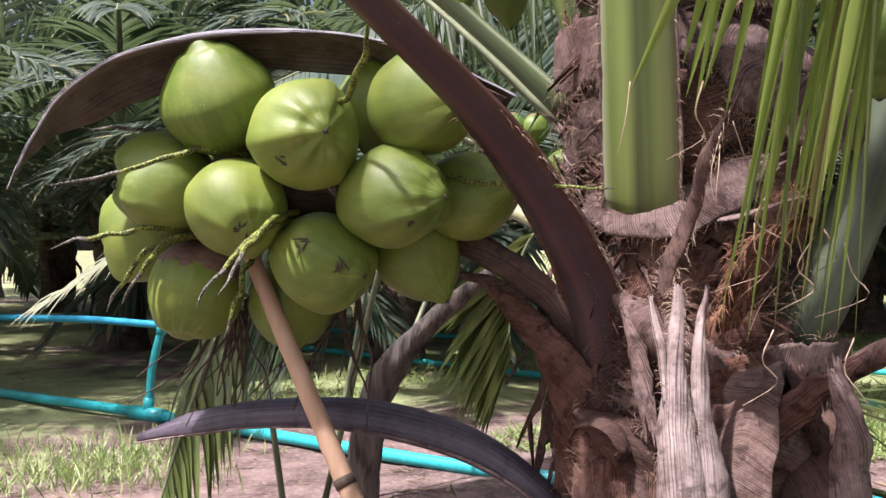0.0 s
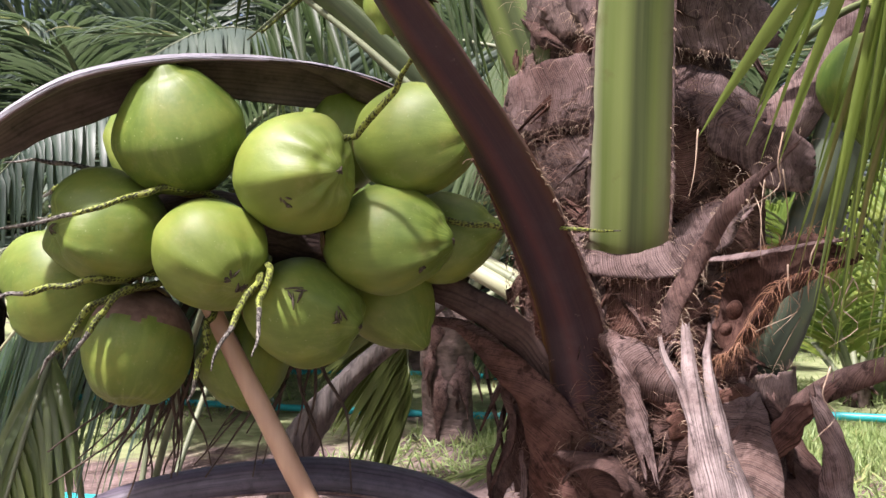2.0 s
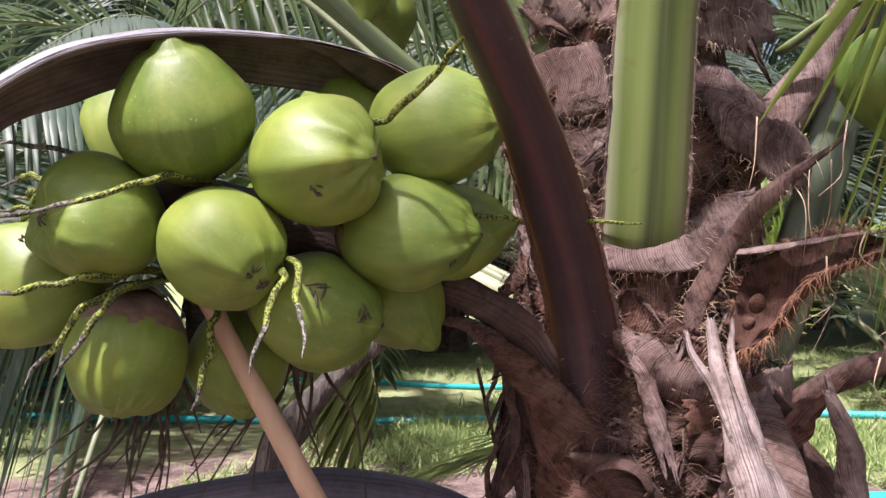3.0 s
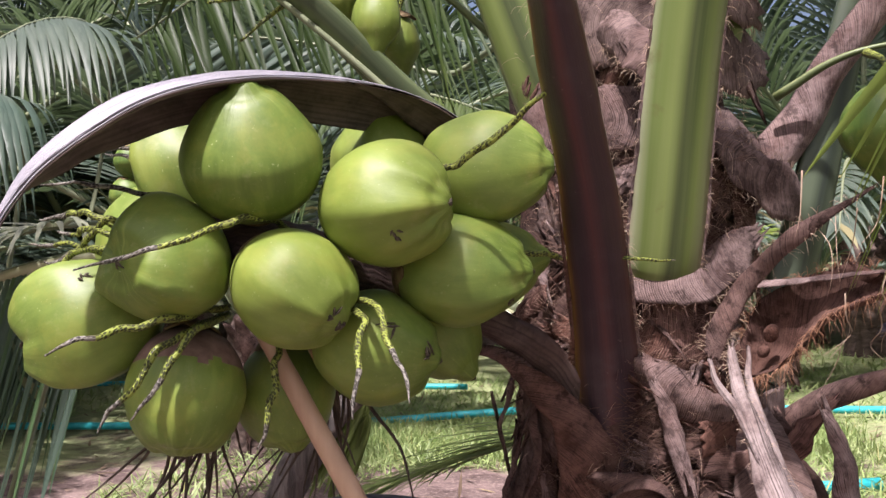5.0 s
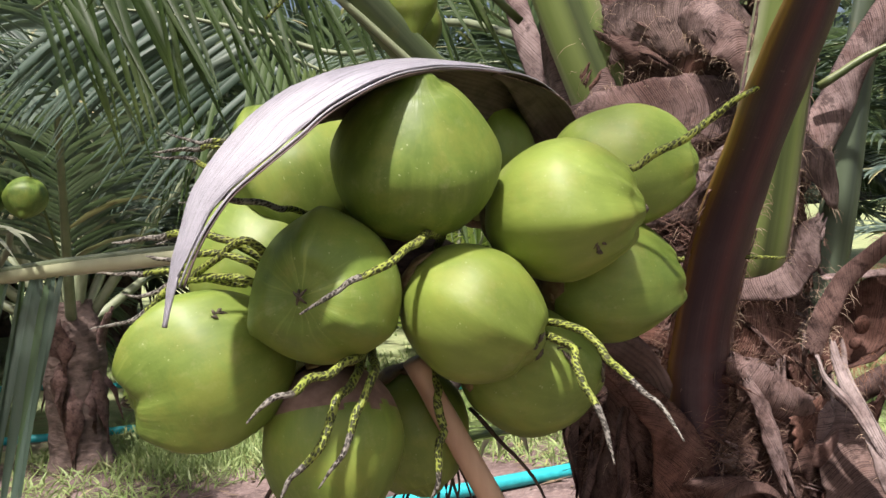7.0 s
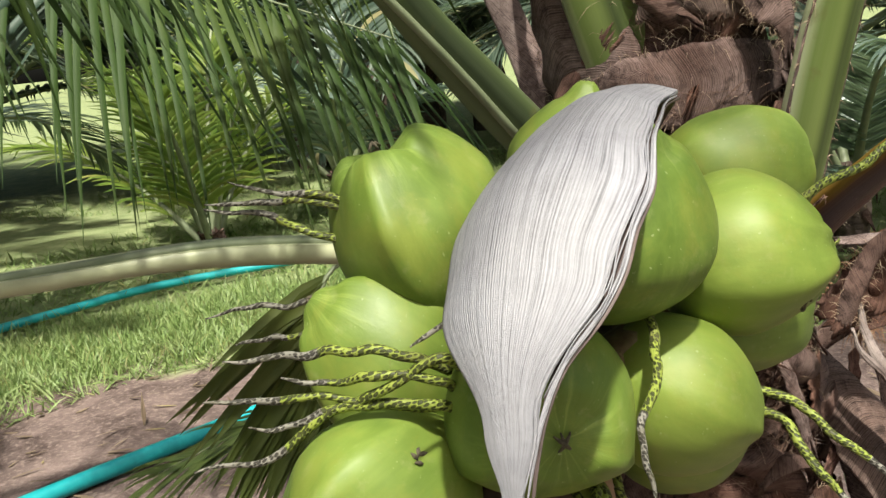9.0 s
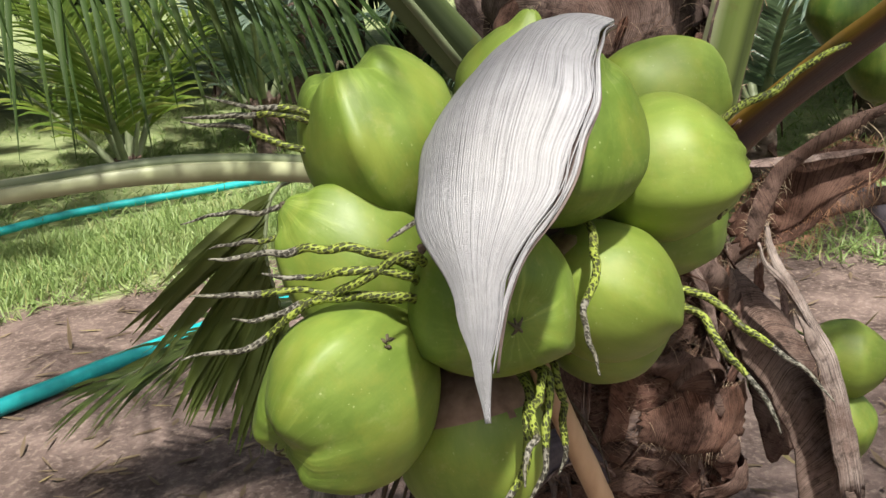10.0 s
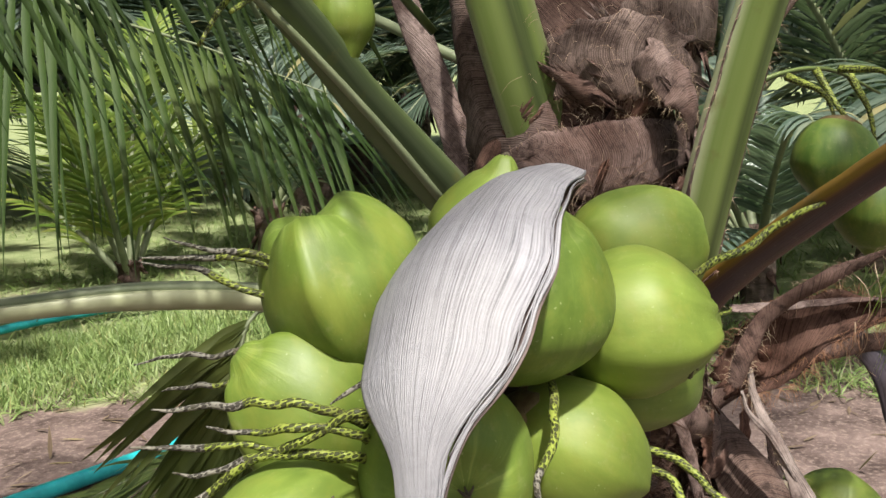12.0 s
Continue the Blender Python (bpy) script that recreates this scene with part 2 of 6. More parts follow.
def stalk_material():
    # purple-brown skin with long reddish streaks and one yellowed margin
    m = Mat("purple_brown_stalk", 0.42, 0.4)
    uv = m.coord("UV")
    u = m.sep(uv)[0]
    broad = m.noise(m.coord("UV", (60, 1.2, 1)), 1.0, 3)
    fine = m.noise(m.coord("UV", (420, 5.0, 1)), 1.0, 3)
    um = m.n("MapRange", Value=m.math("ADD", u, m.math("MULTIPLY", m.math("SUBTRACT", broad, 0.5), 0.024)))
    um.inputs["From Min"].default_value, um.inputs["From Max"].default_value = -0.052, 0.052
    col = m.ramp(um.outputs[0], (0.0, (0.080, 0.032, 0.022)), (0.12, (0.040, 0.018, 0.022)), (0.34, (0.024, 0.012, 0.018)), (0.50, (0.066, 0.020, 0.020)), (0.62, (0.030, 0.013, 0.018)),
                 (0.80, (0.026, 0.016, 0.022)), (0.90, (0.060, 0.026, 0.014)), (0.97, (0.20, 0.115, 0.022)))
    col = m.mix(m.math("MULTIPLY", m.ramp(fine, (0.45, 0.0), (0.70, 1.0)), 0.4), col, (0.060, 0.032, 0.032))
    patch = m.ramp(m.noise(m.coord("Object"), 12, 5, 0.65), (0.50, 0.0), (0.70, 1.0))
    col = m.mix(m.math("MULTIPLY", patch, 0.35), col, (0.070, 0.055, 0.062))
    speck = m.ramp(m.noise(m.coord("Object"), 90, 3), (0.70, 0.0), (0.76, 1.0))
    col = m.mix(m.math("MULTIPLY", speck, 0.5), col, (0.18, 0.15, 0.13))
    m.bump(m.math("ADD", fine, broad), 0.25, 0.002)
    return m.done(col)


STALK = stalk_material()
CUT = simple("cut_stalk_end", (0.085, 0.036, 0.022), (0.24, 0.105, 0.060), 150, 0.9, 1.0)
TIPSCAR = simple("black_stigma_scar", (0.03, 0.022, 0.015), (0.11, 0.09, 0.06), 220, 0.85, 0.7)
CALYX = simple("brown_calyx", (0.10, 0.055, 0.025), (0.22, 0.17, 0.07), 90, 0.7, 0.5)
CAPBROWN = simple("corky_brown_husk", (0.11, 0.065, 0.050), (0.24, 0.15, 0.12), 60, 0.8, 0.4)
WOOD = simple("tan_bamboo", (0.33, 0.20, 0.130), (0.47, 0.32, 0.22), 40, 0.5, 0.15, "Object", (1, 1, 0.08))
HAIR_RED = simple("orange_fibre_hair", (0.20, 0.085, 0.040), (0.36, 0.20, 0.13), 40, 0.85, 0.1)
HAIR_BROWN = simple("brown_fibre_hair", (0.09, 0.048, 0.032), (0.22, 0.13, 0.10), 40, 0.85, 0.1)
HAIR = simple("pale_fibre_hair", (0.24, 0.15, 0.10), (0.46, 0.36, 0.27), 40, 0.8, 0.1)
DRY_TWIG = simple("dark_dry_twig", (0.030, 0.020, 0.015), (0.10, 0.07, 0.05), 60, 0.85, 0.5)
BARK = simple("palm_bark", (0.050, 0.034, 0.029), (0.16, 0.112, 0.094), 16, 0.9, 0.8, "Object", (1, 1, 2.4), 0.02)
BARK_GREY = simple("grey_furrowed_bark", (0.022, 0.018, 0.017), (0.26, 0.225, 0.21), 9, 0.9, 1.0, "Object", (6, 6, 0.5), 0.02)
PVC = simple("teal_plastic_pipe", (0.015, 0.30, 0.33), (0.03, 0.40, 0.43), 30, 0.35, 0.1)
PVC_BLUE = simple("blue_plastic_pipe", (0.02, 0.25, 0.42), (0.04, 0.36, 0.55), 30, 0.35, 0.1)


def rachilla_material(name, a, b, dark, share):
    # rows of dark oval scars in a spiral round a pale stem; u runs round it, v along, in metres
    m = Mat(name, 0.55, 0.3)
    u, v = m.sep(m.coord("UV"))[0:2]
    place = m.n("CombineXYZ", X=m.math("ADD", u, m.math("MULTIPLY", v, 0.35)), Y=m.math("MULTIPLY", v, 0.62), Z=0.0).outputs[0]
    vor = m.n("TexVoronoi", Vector=place, Scale=300.0, Randomness=0.55)
    spot = m.ramp(vor.outputs["Distance"], (share, 1.0), (share + 0.12, 0.0))
    base = m.mix(m.noise(m.coord("Object"), 26, 3), a, b)
    col = m.mix(m.math("MULTIPLY", spot, 0.92), base, dark)
    old = m.ramp(m.noise(m.coord("Object"), 45, 4), (0.55, 0.0), (0.70, 1.0))
    col = m.mix(m.math("MULTIPLY", old, 0.5), col, (0.075, 0.065, 0.035))
    m.bump(spot, 0.9, -0.002)
    return m.done(col)


RACHILLA = rachilla_material("spotted_rachilla", (0.150, 0.190, 0.030), (0.270, 0.300, 0.060), (0.022, 0.024, 0.009), 0.44)
RACHILLA_TIP = rachilla_material("withered_rachilla_tip", (0.085, 0.075, 0.062), (0.27, 0.25, 0.22), (0.022, 0.018, 0.014), 0.42)


def leaf_material(name, a, b, c, rough=0.38, through_light=0.28, spec=0.5):
    m = Mat(name, rough, spec)
    r = m.island()
    uv = m.coord("UV", (220, 4, 1))
    vein = m.noise(uv, 1.0, 2)
    col = m.mix(m.ramp(r, (0.1, 0.0), (0.9, 1.0)), a, b)
    patch = m.noise(m.coord("Object"), 3.0, 4)
    col = m.mix(m.math("MULTIPLY", m.ramp(patch, (0.5, 0.0), (0.72, 1.0)), 0.5), col, c)
    col = m.mix(m.math("MULTIPLY", vein, 0.3), col, tuple(k * 0.5 for k in a))
    dry = m.ramp(r, (0.93, 0.0), (0.95, 1.0))
    col = m.mix(m.math("MULTIPLY", dry, 0.6), col, (0.30, 0.24, 0.10))
    m.b.inputs["Transmission Weight"].default_value = 0.0
    m.bump(vein, 0.1, 0.001)
    m.done(col)
    # thin leaves let some light through
    tr = m.n("BsdfTranslucent", Color=m.mix(0.3, col, (0.28, 0.42, 0.12)))
    mixs = m.n("MixShader", Fac=through_light)
    out = m.t.nodes["Material Output"]
    m.t.links.new(m.b.outputs[0], mixs.inputs[1])
    m.t.links.new(tr.outputs[0], mixs.inputs[2])
    m.t.links.new(mixs.outputs[0], out.inputs["Surface"])
    return m.m


LEAF = leaf_material("palm_leaflet", (0.030, 0.072, 0.030), (0.080, 0.135, 0.055), (0.12, 0.16, 0.08))
LEAF_DARK = leaf_material("old_palm_leaflet", (0.030, 0.052, 0.038), (0.105, 0.138, 0.105), (0.19, 0.22, 0.17), 0.48, 0.28, 0.35)
# darkened leaflet copy: the shade on the hanging fronds is put into its colour
LEAF_SHADE = leaf_material("shaded_hanging_leaflet", (0.014, 0.032, 0.007), (0.045, 0.078, 0.016), (0.10, 0.12, 0.025), 0.6, 0.12, 0.2)
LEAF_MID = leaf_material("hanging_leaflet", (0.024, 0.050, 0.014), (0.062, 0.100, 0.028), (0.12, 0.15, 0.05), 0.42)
# paler copy: light from behind is mixed into the leaflet colour
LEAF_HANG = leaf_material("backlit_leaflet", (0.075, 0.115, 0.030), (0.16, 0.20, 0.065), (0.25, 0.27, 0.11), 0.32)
# pale base puts the sun on two background palms into their colour
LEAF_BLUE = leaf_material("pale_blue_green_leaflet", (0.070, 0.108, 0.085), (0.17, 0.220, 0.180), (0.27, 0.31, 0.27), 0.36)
LEAF_DEEP = leaf_material("deep_blue_green_leaflet", (0.032, 0.061, 0.044), (0.090, 0.132, 0.098), (0.16, 0.19, 0.145), 0.44, 0.28, 0.4)
# colour and pass-through light raised to stand in for sun on shaded front leaflets
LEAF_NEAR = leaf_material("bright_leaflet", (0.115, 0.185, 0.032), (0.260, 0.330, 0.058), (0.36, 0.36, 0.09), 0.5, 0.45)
LEAF_DRY = leaf_material("yellowing_leaflet", (0.13, 0.12, 0.035), (0.30, 0.27, 0.10), (0.36, 0.32, 0.20), 0.5)
LEAF_PALE = leaf_material("bleached_leaflet", (0.20, 0.22, 0.13), (0.36, 0.37, 0.27), (0.42, 0.42, 0.34), 0.5)
LEAF_OLIVE = leaf_material("olive_leaflet", (0.024, 0.038, 0.008), (0.078, 0.095, 0.021), (0.20, 0.19, 0.06), 0.6, 0.2, 0.2)
RACHIS_LEAF = simple("dull_leaf_rib", (0.13, 0.155, 0.085), (0.22, 0.24, 0.15), 12, 0.5, 0.1)
RACHIS_PALE = simple("pale_smooth_rachis", (0.30, 0.31, 0.18), (0.44, 0.44, 0.29), 12, 0.45, 0.1)
RACHIS = simple("yellow_green_rachis", (0.26, 0.25, 0.10), (0.40, 0.38, 0.19), 12, 0.5, 0.1)
GRASS = leaf_material("grass_blade", (0.16, 0.24, 0.070), (0.30, 0.38, 0.14), (0.38, 0.40, 0.20), 0.5)


def ground_material():
    m = Mat("soil_and_grass", 0.92, 0.15)
    v = m.coord("Object")
    big = m.noise(v, 0.55, 4, 0.6)
    mid = m.noise(v, 4.5, 6, 0.65)
    fine = m.noise(v, 45, 5, 0.6)
    soil = m.mix(m.ramp(mid, (0.35, 0.0), (0.65, 1.0)), (0.062, 0.042, 0.039), (0.195, 0.140, 0.130))
    soil = m.mix(m.math("MULTIPLY", m.ramp(fine, (0.5, 0.0), (0.72, 1.0)), 0.6), soil, (0.34, 0.26, 0.23))
    green = m.mix(m.ramp(mid, (0.3, 0.0), (0.7, 1.0)), (0.15, 0.185, 0.080), (0.29, 0.315, 0.165))
    dist = m.n("VectorMath", Vector=v)
    dist.operation = "DISTANCE"
    dist.inputs[1].default_value = (0.4, 1.7, 0)
    reach = m.n("MapRange", Value=dist.outputs["Value"])
    for k, q in zip(("From Min", "From Max", "To Min", "To Max"), (2.8, 5.0, -0.16, 0.16)):
        reach.inputs[k].default_value = q
    big = m.math("ADD", big, m.math("MAXIMUM", m.math("MINIMUM", m.math("MULTIPLY", m.math("SUBTRACT", m.sep(v)[0], 1.3), 0.030), 0.12), -0.06))
    field = m.math("ADD", big, m.math("ADD", reach.outputs[0], m.math("MULTIPLY", m.math("SUBTRACT", mid, 0.5), 0.3)))
    col = m.mix(m.ramp(field, (0.50, 0.0), (0.60, 1.0)), soil, green)
    m.bump(m.math("ADD", m.math("MULTIPLY", mid, 1.0), m.math("MULTIPLY", fine, 0.5)), 0.8, 0.03)
    return m.done(col)


GROUND = ground_material()
LITTER = leaf_material("dry_leaf_litter", (0.13, 0.085, 0.060), (0.28, 0.20, 0.14), (0.09, 0.058, 0.042), 0.8)

# ---- shape tools ----


def V(*a):
    return Vector(a)


def curve(points, n):
    """n + 1 points on a smooth line through the points."""
    p = [Vector(q) for q in points]
    p = [p[0] * 2 - p[1]] + p + [p[-1] * 2 - p[-2]]
    k = len(p) - 3
    out = []
    for i in range(n + 1):
        s = i / n * k
        j = min(int(s), k - 1)
        f = s - j
        a, b, c, d = p[j:j + 4]
        out.append(0.5 * (2 * b + (c - a) * f + (2 * a - 5 * b + 4 * c - d) * f * f + (3 * b - a - 3 * c + d) * f ** 3))
    return out


def val(x, s):
    return x(s) if callable(x) else x


def ramp(*stops):
    """A function of 0..1 that runs smoothly through (place, value) stops."""
    def f(s):
        for (a, va), (b, vb) in zip(stops, stops[1:]):
            if s <= b:
                k = max(0.0, (s - a) / (b - a))
                k = k * k * (3 - 2 * k)
                return va + (vb - va) * k
        return stops[-1][1]
    return f


class Bag:
    """Vertices, faces, uvs and material slots of one mesh."""

    def __init__(self):
        self.v, self.f, self.uv, self.mi = [], [], [], []

    def face(self, ids, uvs, mi=0):
        self.f.append(ids), self.uv.extend(uvs), self.mi.append(mi)

    def mesh(self, name, mats, smooth=True):
        me = bpy.data.meshes.new(name)
        me.from_pydata([tuple(q) for q in self.v], [], self.f)
        layer = me.uv_layers.new(name="UVMap")
        layer.data.foreach_set("uv", np.array(self.uv, dtype=np.float32).ravel())
        for m in (mats if isinstance(mats, (list, tuple)) else [mats]):
            me.materials.append(m)
        me.polygons.foreach_set("material_index", np.array(self.mi, dtype=np.int32))
        me.polygons.foreach_set("use_smooth", np.full(len(self.f), smooth))
        me.update()
        return me


def ribbon(bag, path, ups, width, cup=0.0, thick=0.004, edge=0.3, n=20, across=6, rip=0.0, seed=0, slots=(0, 0), rag=0.0, fold=0.0, fray=0.0, uvw=0.0, slant=0.0):
    """A blade along a path. ups: the way its outer face looks, one or one for each control point. width: half of it, in metres.
    cup: how far the edges bend back, as a share of the width. rip: unevenness in metres. rag: ragged far end."""
    pts = curve(path, n)
    upl = [Vector(u) for u in ups] if isinstance(ups, list) else [Vector(ups)] * len(path)
    upc = curve(upl, n) if len(upl) > 1 else upl * (n + 1)
    base, along = len(bag.v), 0.0
    vs = []
    m = across + 1
    for i, p in enumerate(pts):
        s = i / n
        tan = (pts[min(i + 1, n)] - pts[max(i - 1, 0)]).normalized()
        up = (upc[i] - tan * upc[i].dot(tan)).normalized()
        side = tan.cross(up)
        w, c, t = val(width, s), val(cup, s), val(thick, s)
        along += (p - pts[i - 1]).length if i else 0.0
        ring = []
        for low in (0, 1):
            for j in (range(m) if not low else range(m - 1, -1, -1)):
                u = 2 * j / across - 1
                wide = 1 + (fray * (noise.noise(V(s * 7 + seed, 3.3 if u > 0 else 9.1, seed * 0.37)) + 0.30 * noise.noise(V(s * 23, seed, 5.0 if u > 0 else 1.0)) + 0.22 * noise.noise(V(s * 61, seed * 1.3, 2.0 if u > 0 else 8.0))) * abs(u) if fray else 0.0)
                h = -c * w * u * u - fold * w * abs(u)
                if low:
                    h -= t * (edge + (1 - edge) * (1 - u * u))
                q = p + side * (u * w * wide) + up * h
                if rip:
                    q = q + up * (noise.noise(q * 22 + V(seed, 0, 0)) * rip + noise.noise(q * 70 + V(0, 0, seed)) * rip * 0.3) + side * (noise.noise(q * 15 + V(0, seed, 3)) * rip * 0.7 * abs(u))
                if slant and s < 0.12:
                    q = q - tan * (slant * u * (1 - s / 0.12))
                if rag and s > 0.7:
                    q = q + tan * (rag * (s - 0.7) / 0.3 * (noise.noise(V(u * 4.0, seed, 1.7)) + 0.5 * noise.noise(V(u * 11.0, seed, 4.1))))
                if rag and s < 0.2:
                    q = q - tan * (rag * 0.6 * (0.2 - s) / 0.2 * noise.noise(V(u * 6.0, seed, 6.3)))
                ring.append((q, (u * (uvw or w), along)))
        vs.append(ring)
        bag.v.extend(q for q, _ in ring)
    k = 2 * m
    for i in range(n):
        for j in range(k):
            j2 = (j + 1) % k
            ids = [base + i * k + j, base + (i + 1) * k + j, base + (i + 1) * k + j2, base + i * k + j2]
            uvs = [vs[i][j][1], vs[i + 1][j][1], vs[i + 1][j2][1], vs[i][j2][1]]
            bag.face(ids, uvs, slots[0] if j < m - 1 or j == k - 1 else slots[1])
    for i, flip in ((0, False), (n, True)):
        for j in range(across):
            ids = [base + i * k + j, base + i * k + j + 1, base + i * k + k - 2 - j, base + i * k + k - 1 - j]
            bag.face(ids[::-1] if flip else ids, [(0, 0)] * 4, slots[-1] if len(slots) < 3 else slots[2])
    return bag


def tube(bag, path, radius, n=16, sides=8, wob=0.0, seed=0, slot=0, ends=True, slot_from=None):
    """A round stem along a path. slot_from: (share, slot): another material past that share of its length."""
    pts = curve(path, n)
    base, along = len(bag.v), 0.0
    ref = V(0.31, 0.2, 0.93)
    rows = []
    for i, p in enumerate(pts):
        s = i / n
        tan = (pts[min(i + 1, n)] - pts[max(i - 1, 0)]).normalized()
        a = tan.cross(ref)
        a = (a if a.length > 1e-3 else tan.cross(V(1, 0, 0))).normalized()
        b = tan.cross(a)
        r = val(radius, s)
        along += (p - pts[i - 1]).length if i else 0.0
        rows.append((along, r))
        for j in range(sides):
            an = 2 * math.pi * j / sides
            q = p + (a * math.cos(an) + b * math.sin(an)) * r
            if wob:
                q = q + V(*(noise.noise(q * 40 + V(seed, k, 0)) for k in (0.0, 5.0, 9.0))) * wob
            bag.v.append(q)
    for i in range(n):
        for j in range(sides):
            j2 = (j + 1) % sides
            c = 2 * math.pi * rows[i][1] / sides
            bag.face([base + i * sides + j, base + i * sides + j2, base + (i + 1) * sides + j2, base + (i + 1) * sides + j],
                     [(c * j, rows[i][0]), (c * (j + 1), rows[i][0]), (c * (j + 1), rows[i + 1][0]), (c * j, rows[i + 1][0])],
                     slot_from[1] if slot_from and i / n >= slot_from[0] else slot)
    if ends:
        bag.face([base + j for j in range(sides)][::-1], [(0, 0)] * sides, slot)
        bag.face([base + n * sides + j for j in range(sides)], [(0, 0)] * sides, slot_from[1] if slot_from else slot)
    return bag


def part(name, bag, material, parent, label="", smooth=True):
    """Links a bag as one mesh object under a thing or a part."""
    ob = new(name, bag if isinstance(bag, bpy.types.Mesh) else bag.mesh(name, material, smooth))
    if parent is not None:
        ob.parent = parent
        ob.matrix_parent_inverse = Matrix.Translation(parent.matrix_basis.translation).inverted() if parent.type == "EMPTY" else Matrix()
    return tagged(ob, label) if label else ob


def thing(name, at, label, category, group="", kind=""):
    ob = new(name)
    ob.matrix_basis = Matrix.Translation(at)
    ob.empty_display_size = 0.05
    return tagged(ob, label, category, group, kind)


def ribbon_edge(path, ups, width, cup, u, n=40, lift=0.0):
    """The line along one edge of a ribbon, with the way it points outwards."""
    pts = curve(path, n)
    upl = [Vector(q) for q in ups] if isinstance(ups, list) else [Vector(ups)] * len(path)
    upc = curve(upl, n)
    res = []
    for i, p in enumerate(pts):
        tan = (pts[min(i + 1, n)] - pts[max(i - 1, 0)]).normalized()
        up = (upc[i] - tan * upc[i].dot(tan)).normalized()
        side = tan.cross(up)
        w = val(width, i / n)
        res.append((p + side * (u * w) + up * (lift - val(cup, i / n) * w * u * u), side * math.copysign(1, u), up, tan))
    return res


def fringe(bag, edge, a, b, count, length, seed, r=0.0006, drop=0.4):
    """Loose hairs that stand off an edge."""
    rng = random.Random(seed)
    for k in range(count):
        p, side, up, tan = edge[int(rng.uniform(a, b) * (len(edge) - 1))]
        d = (side * rng.uniform(0.2, 1) + up * rng.uniform(-0.3, 0.6) + tan * rng.uniform(-0.9, 0.9)).normalized()
        L = length * rng.uniform(0.4, 1.2)
        tube(bag, [p - side * 0.002, p + d * L * 0.5, p + d * L + V(0, 0, -drop * L)], ramp((0, r), (1, r * 0.4)), 4, 3)
    return bag

# ---- ground ----


def ground_height(x, y):
    d = math.hypot(x, y - 1.5)
    return 0.035 * noise.noise(V(x * 0.9, y * 0.9, 4.0)) * min(1.0, d / 2.0) + 0.012 * noise.noise(V(x * 4, y * 4, 1.0))


def make_ground():
    bag = Bag()
    rings = [0.0] + [0.35 * 1.075 ** k for k in range(104)]
    sect = 110
    for r in rings:
        for j in range(sect):
            a = 2 * math.pi * j / sect
            x, y = r * math.cos(a), 2.5 + r * math.sin(a)
            bag.v.append(V(x, y, ground_height(x, y)))
    for i in range(len(rings) - 1):
        for j in range(sect):
            j2 = (j + 1) % sect
            ids = [i * sect + j, (i + 1) * sect + j, (i + 1) * sect + j2, i * sect + j2]
            bag.face(ids, [tuple(bag.v[q].xy) for q in ids])
    return part("ground", bag, GROUND, None)


tagged(make_ground(), "reddish-brown bare orchard soil with patches of low grass", "ground", "", "structure")

# ---- coconuts ----


def coconut_mesh(L, W, taper, rib, nub, phase, seed, fold=0.03, lobe=0.0):
    bag = Bag()
    rows, cols = 36, 66
    for i in range(rows + 1):
        t = i / rows
        a = math.pi * t
        z0 = -math.cos(a)
        up = max(0.0, z0)
        r0 = math.sin(a) ** (0.90 - 0.06 * max(0.0, -z0)) * (1 - min(0.52, taper * 1.75) * up ** 1.35)
        for j in range(cols):
            ph = 2 * math.pi * j / cols
            # rounded three-sided section, sharper towards the tip
            side = ((ph + phase) % (2 * math.pi / 3)) - math.pi / 3
            tri = 0.5 / math.cos(side) - 0.62
            wgt = min(0.62, rib * (1.6 + 3.2 * up ** 1.1 + 0.8 * min(0.0, z0)))
            folds = math.cos(7 * ph + seed) * 0.6 + math.cos(11 * ph + 2.3 * seed) * 0.4
            r = r0 * (W / 2) * (1 + wgt * tri + fold * folds * up ** 2.2 * min(1.0, r0 * 3))
            r *= 1 + lobe * up ** 2 * (abs(math.cos(1.5 * (ph + phase))) - 0.62)
            r *= 1 - 0.05 * max(0.0, -z0) ** 2
            z = z0 * L / 2 + nub * math.exp(-(r / 0.022) ** 2) - (0.006 * math.exp(-((r - 0.026) / 0.010) ** 2) if z0 > 0 else 0.0)
            q = V(r * math.cos(ph), r * math.sin(ph), z)
            d = noise.noise(q * 9 + V(seed * 3.1, 0, 0)) * 0.006 + noise.noise(q * 22 + V(0, seed * 1.7, 0)) * 0.0018
            q = q * (1 + d / (W / 2))
            bag.v.append(q)
    for i in range(rows):
        for j in range(cols):
            j2 = (j + 1) % cols
            ids = [i * cols + j, i * cols + j2, (i + 1) * cols + j2, (i + 1) * cols + j]
            bag.face(ids, [(j / cols, i / rows)] * 4)
    return bag


def tip_scar(z, seed):
    """The small dry star that the flower leaves on the tip."""
    rng = random.Random(seed)
    bag = Bag()
    for k in range(5):
        a = 2 * math.pi * k / 5 + rng.random()
        d = V(math.cos(a), math.sin(a), 0)
        n = 0.006 + 0.004 * rng.random()
        tube(bag, [V(0, 0, z + 0.002) - d * 0.001, V(0, 0, z) + d * n * 0.6, V(0, 0, z - 0.004) + d * n], ramp((0, 0.0022), (1, 0.0008)), 3, 5)
    return bag


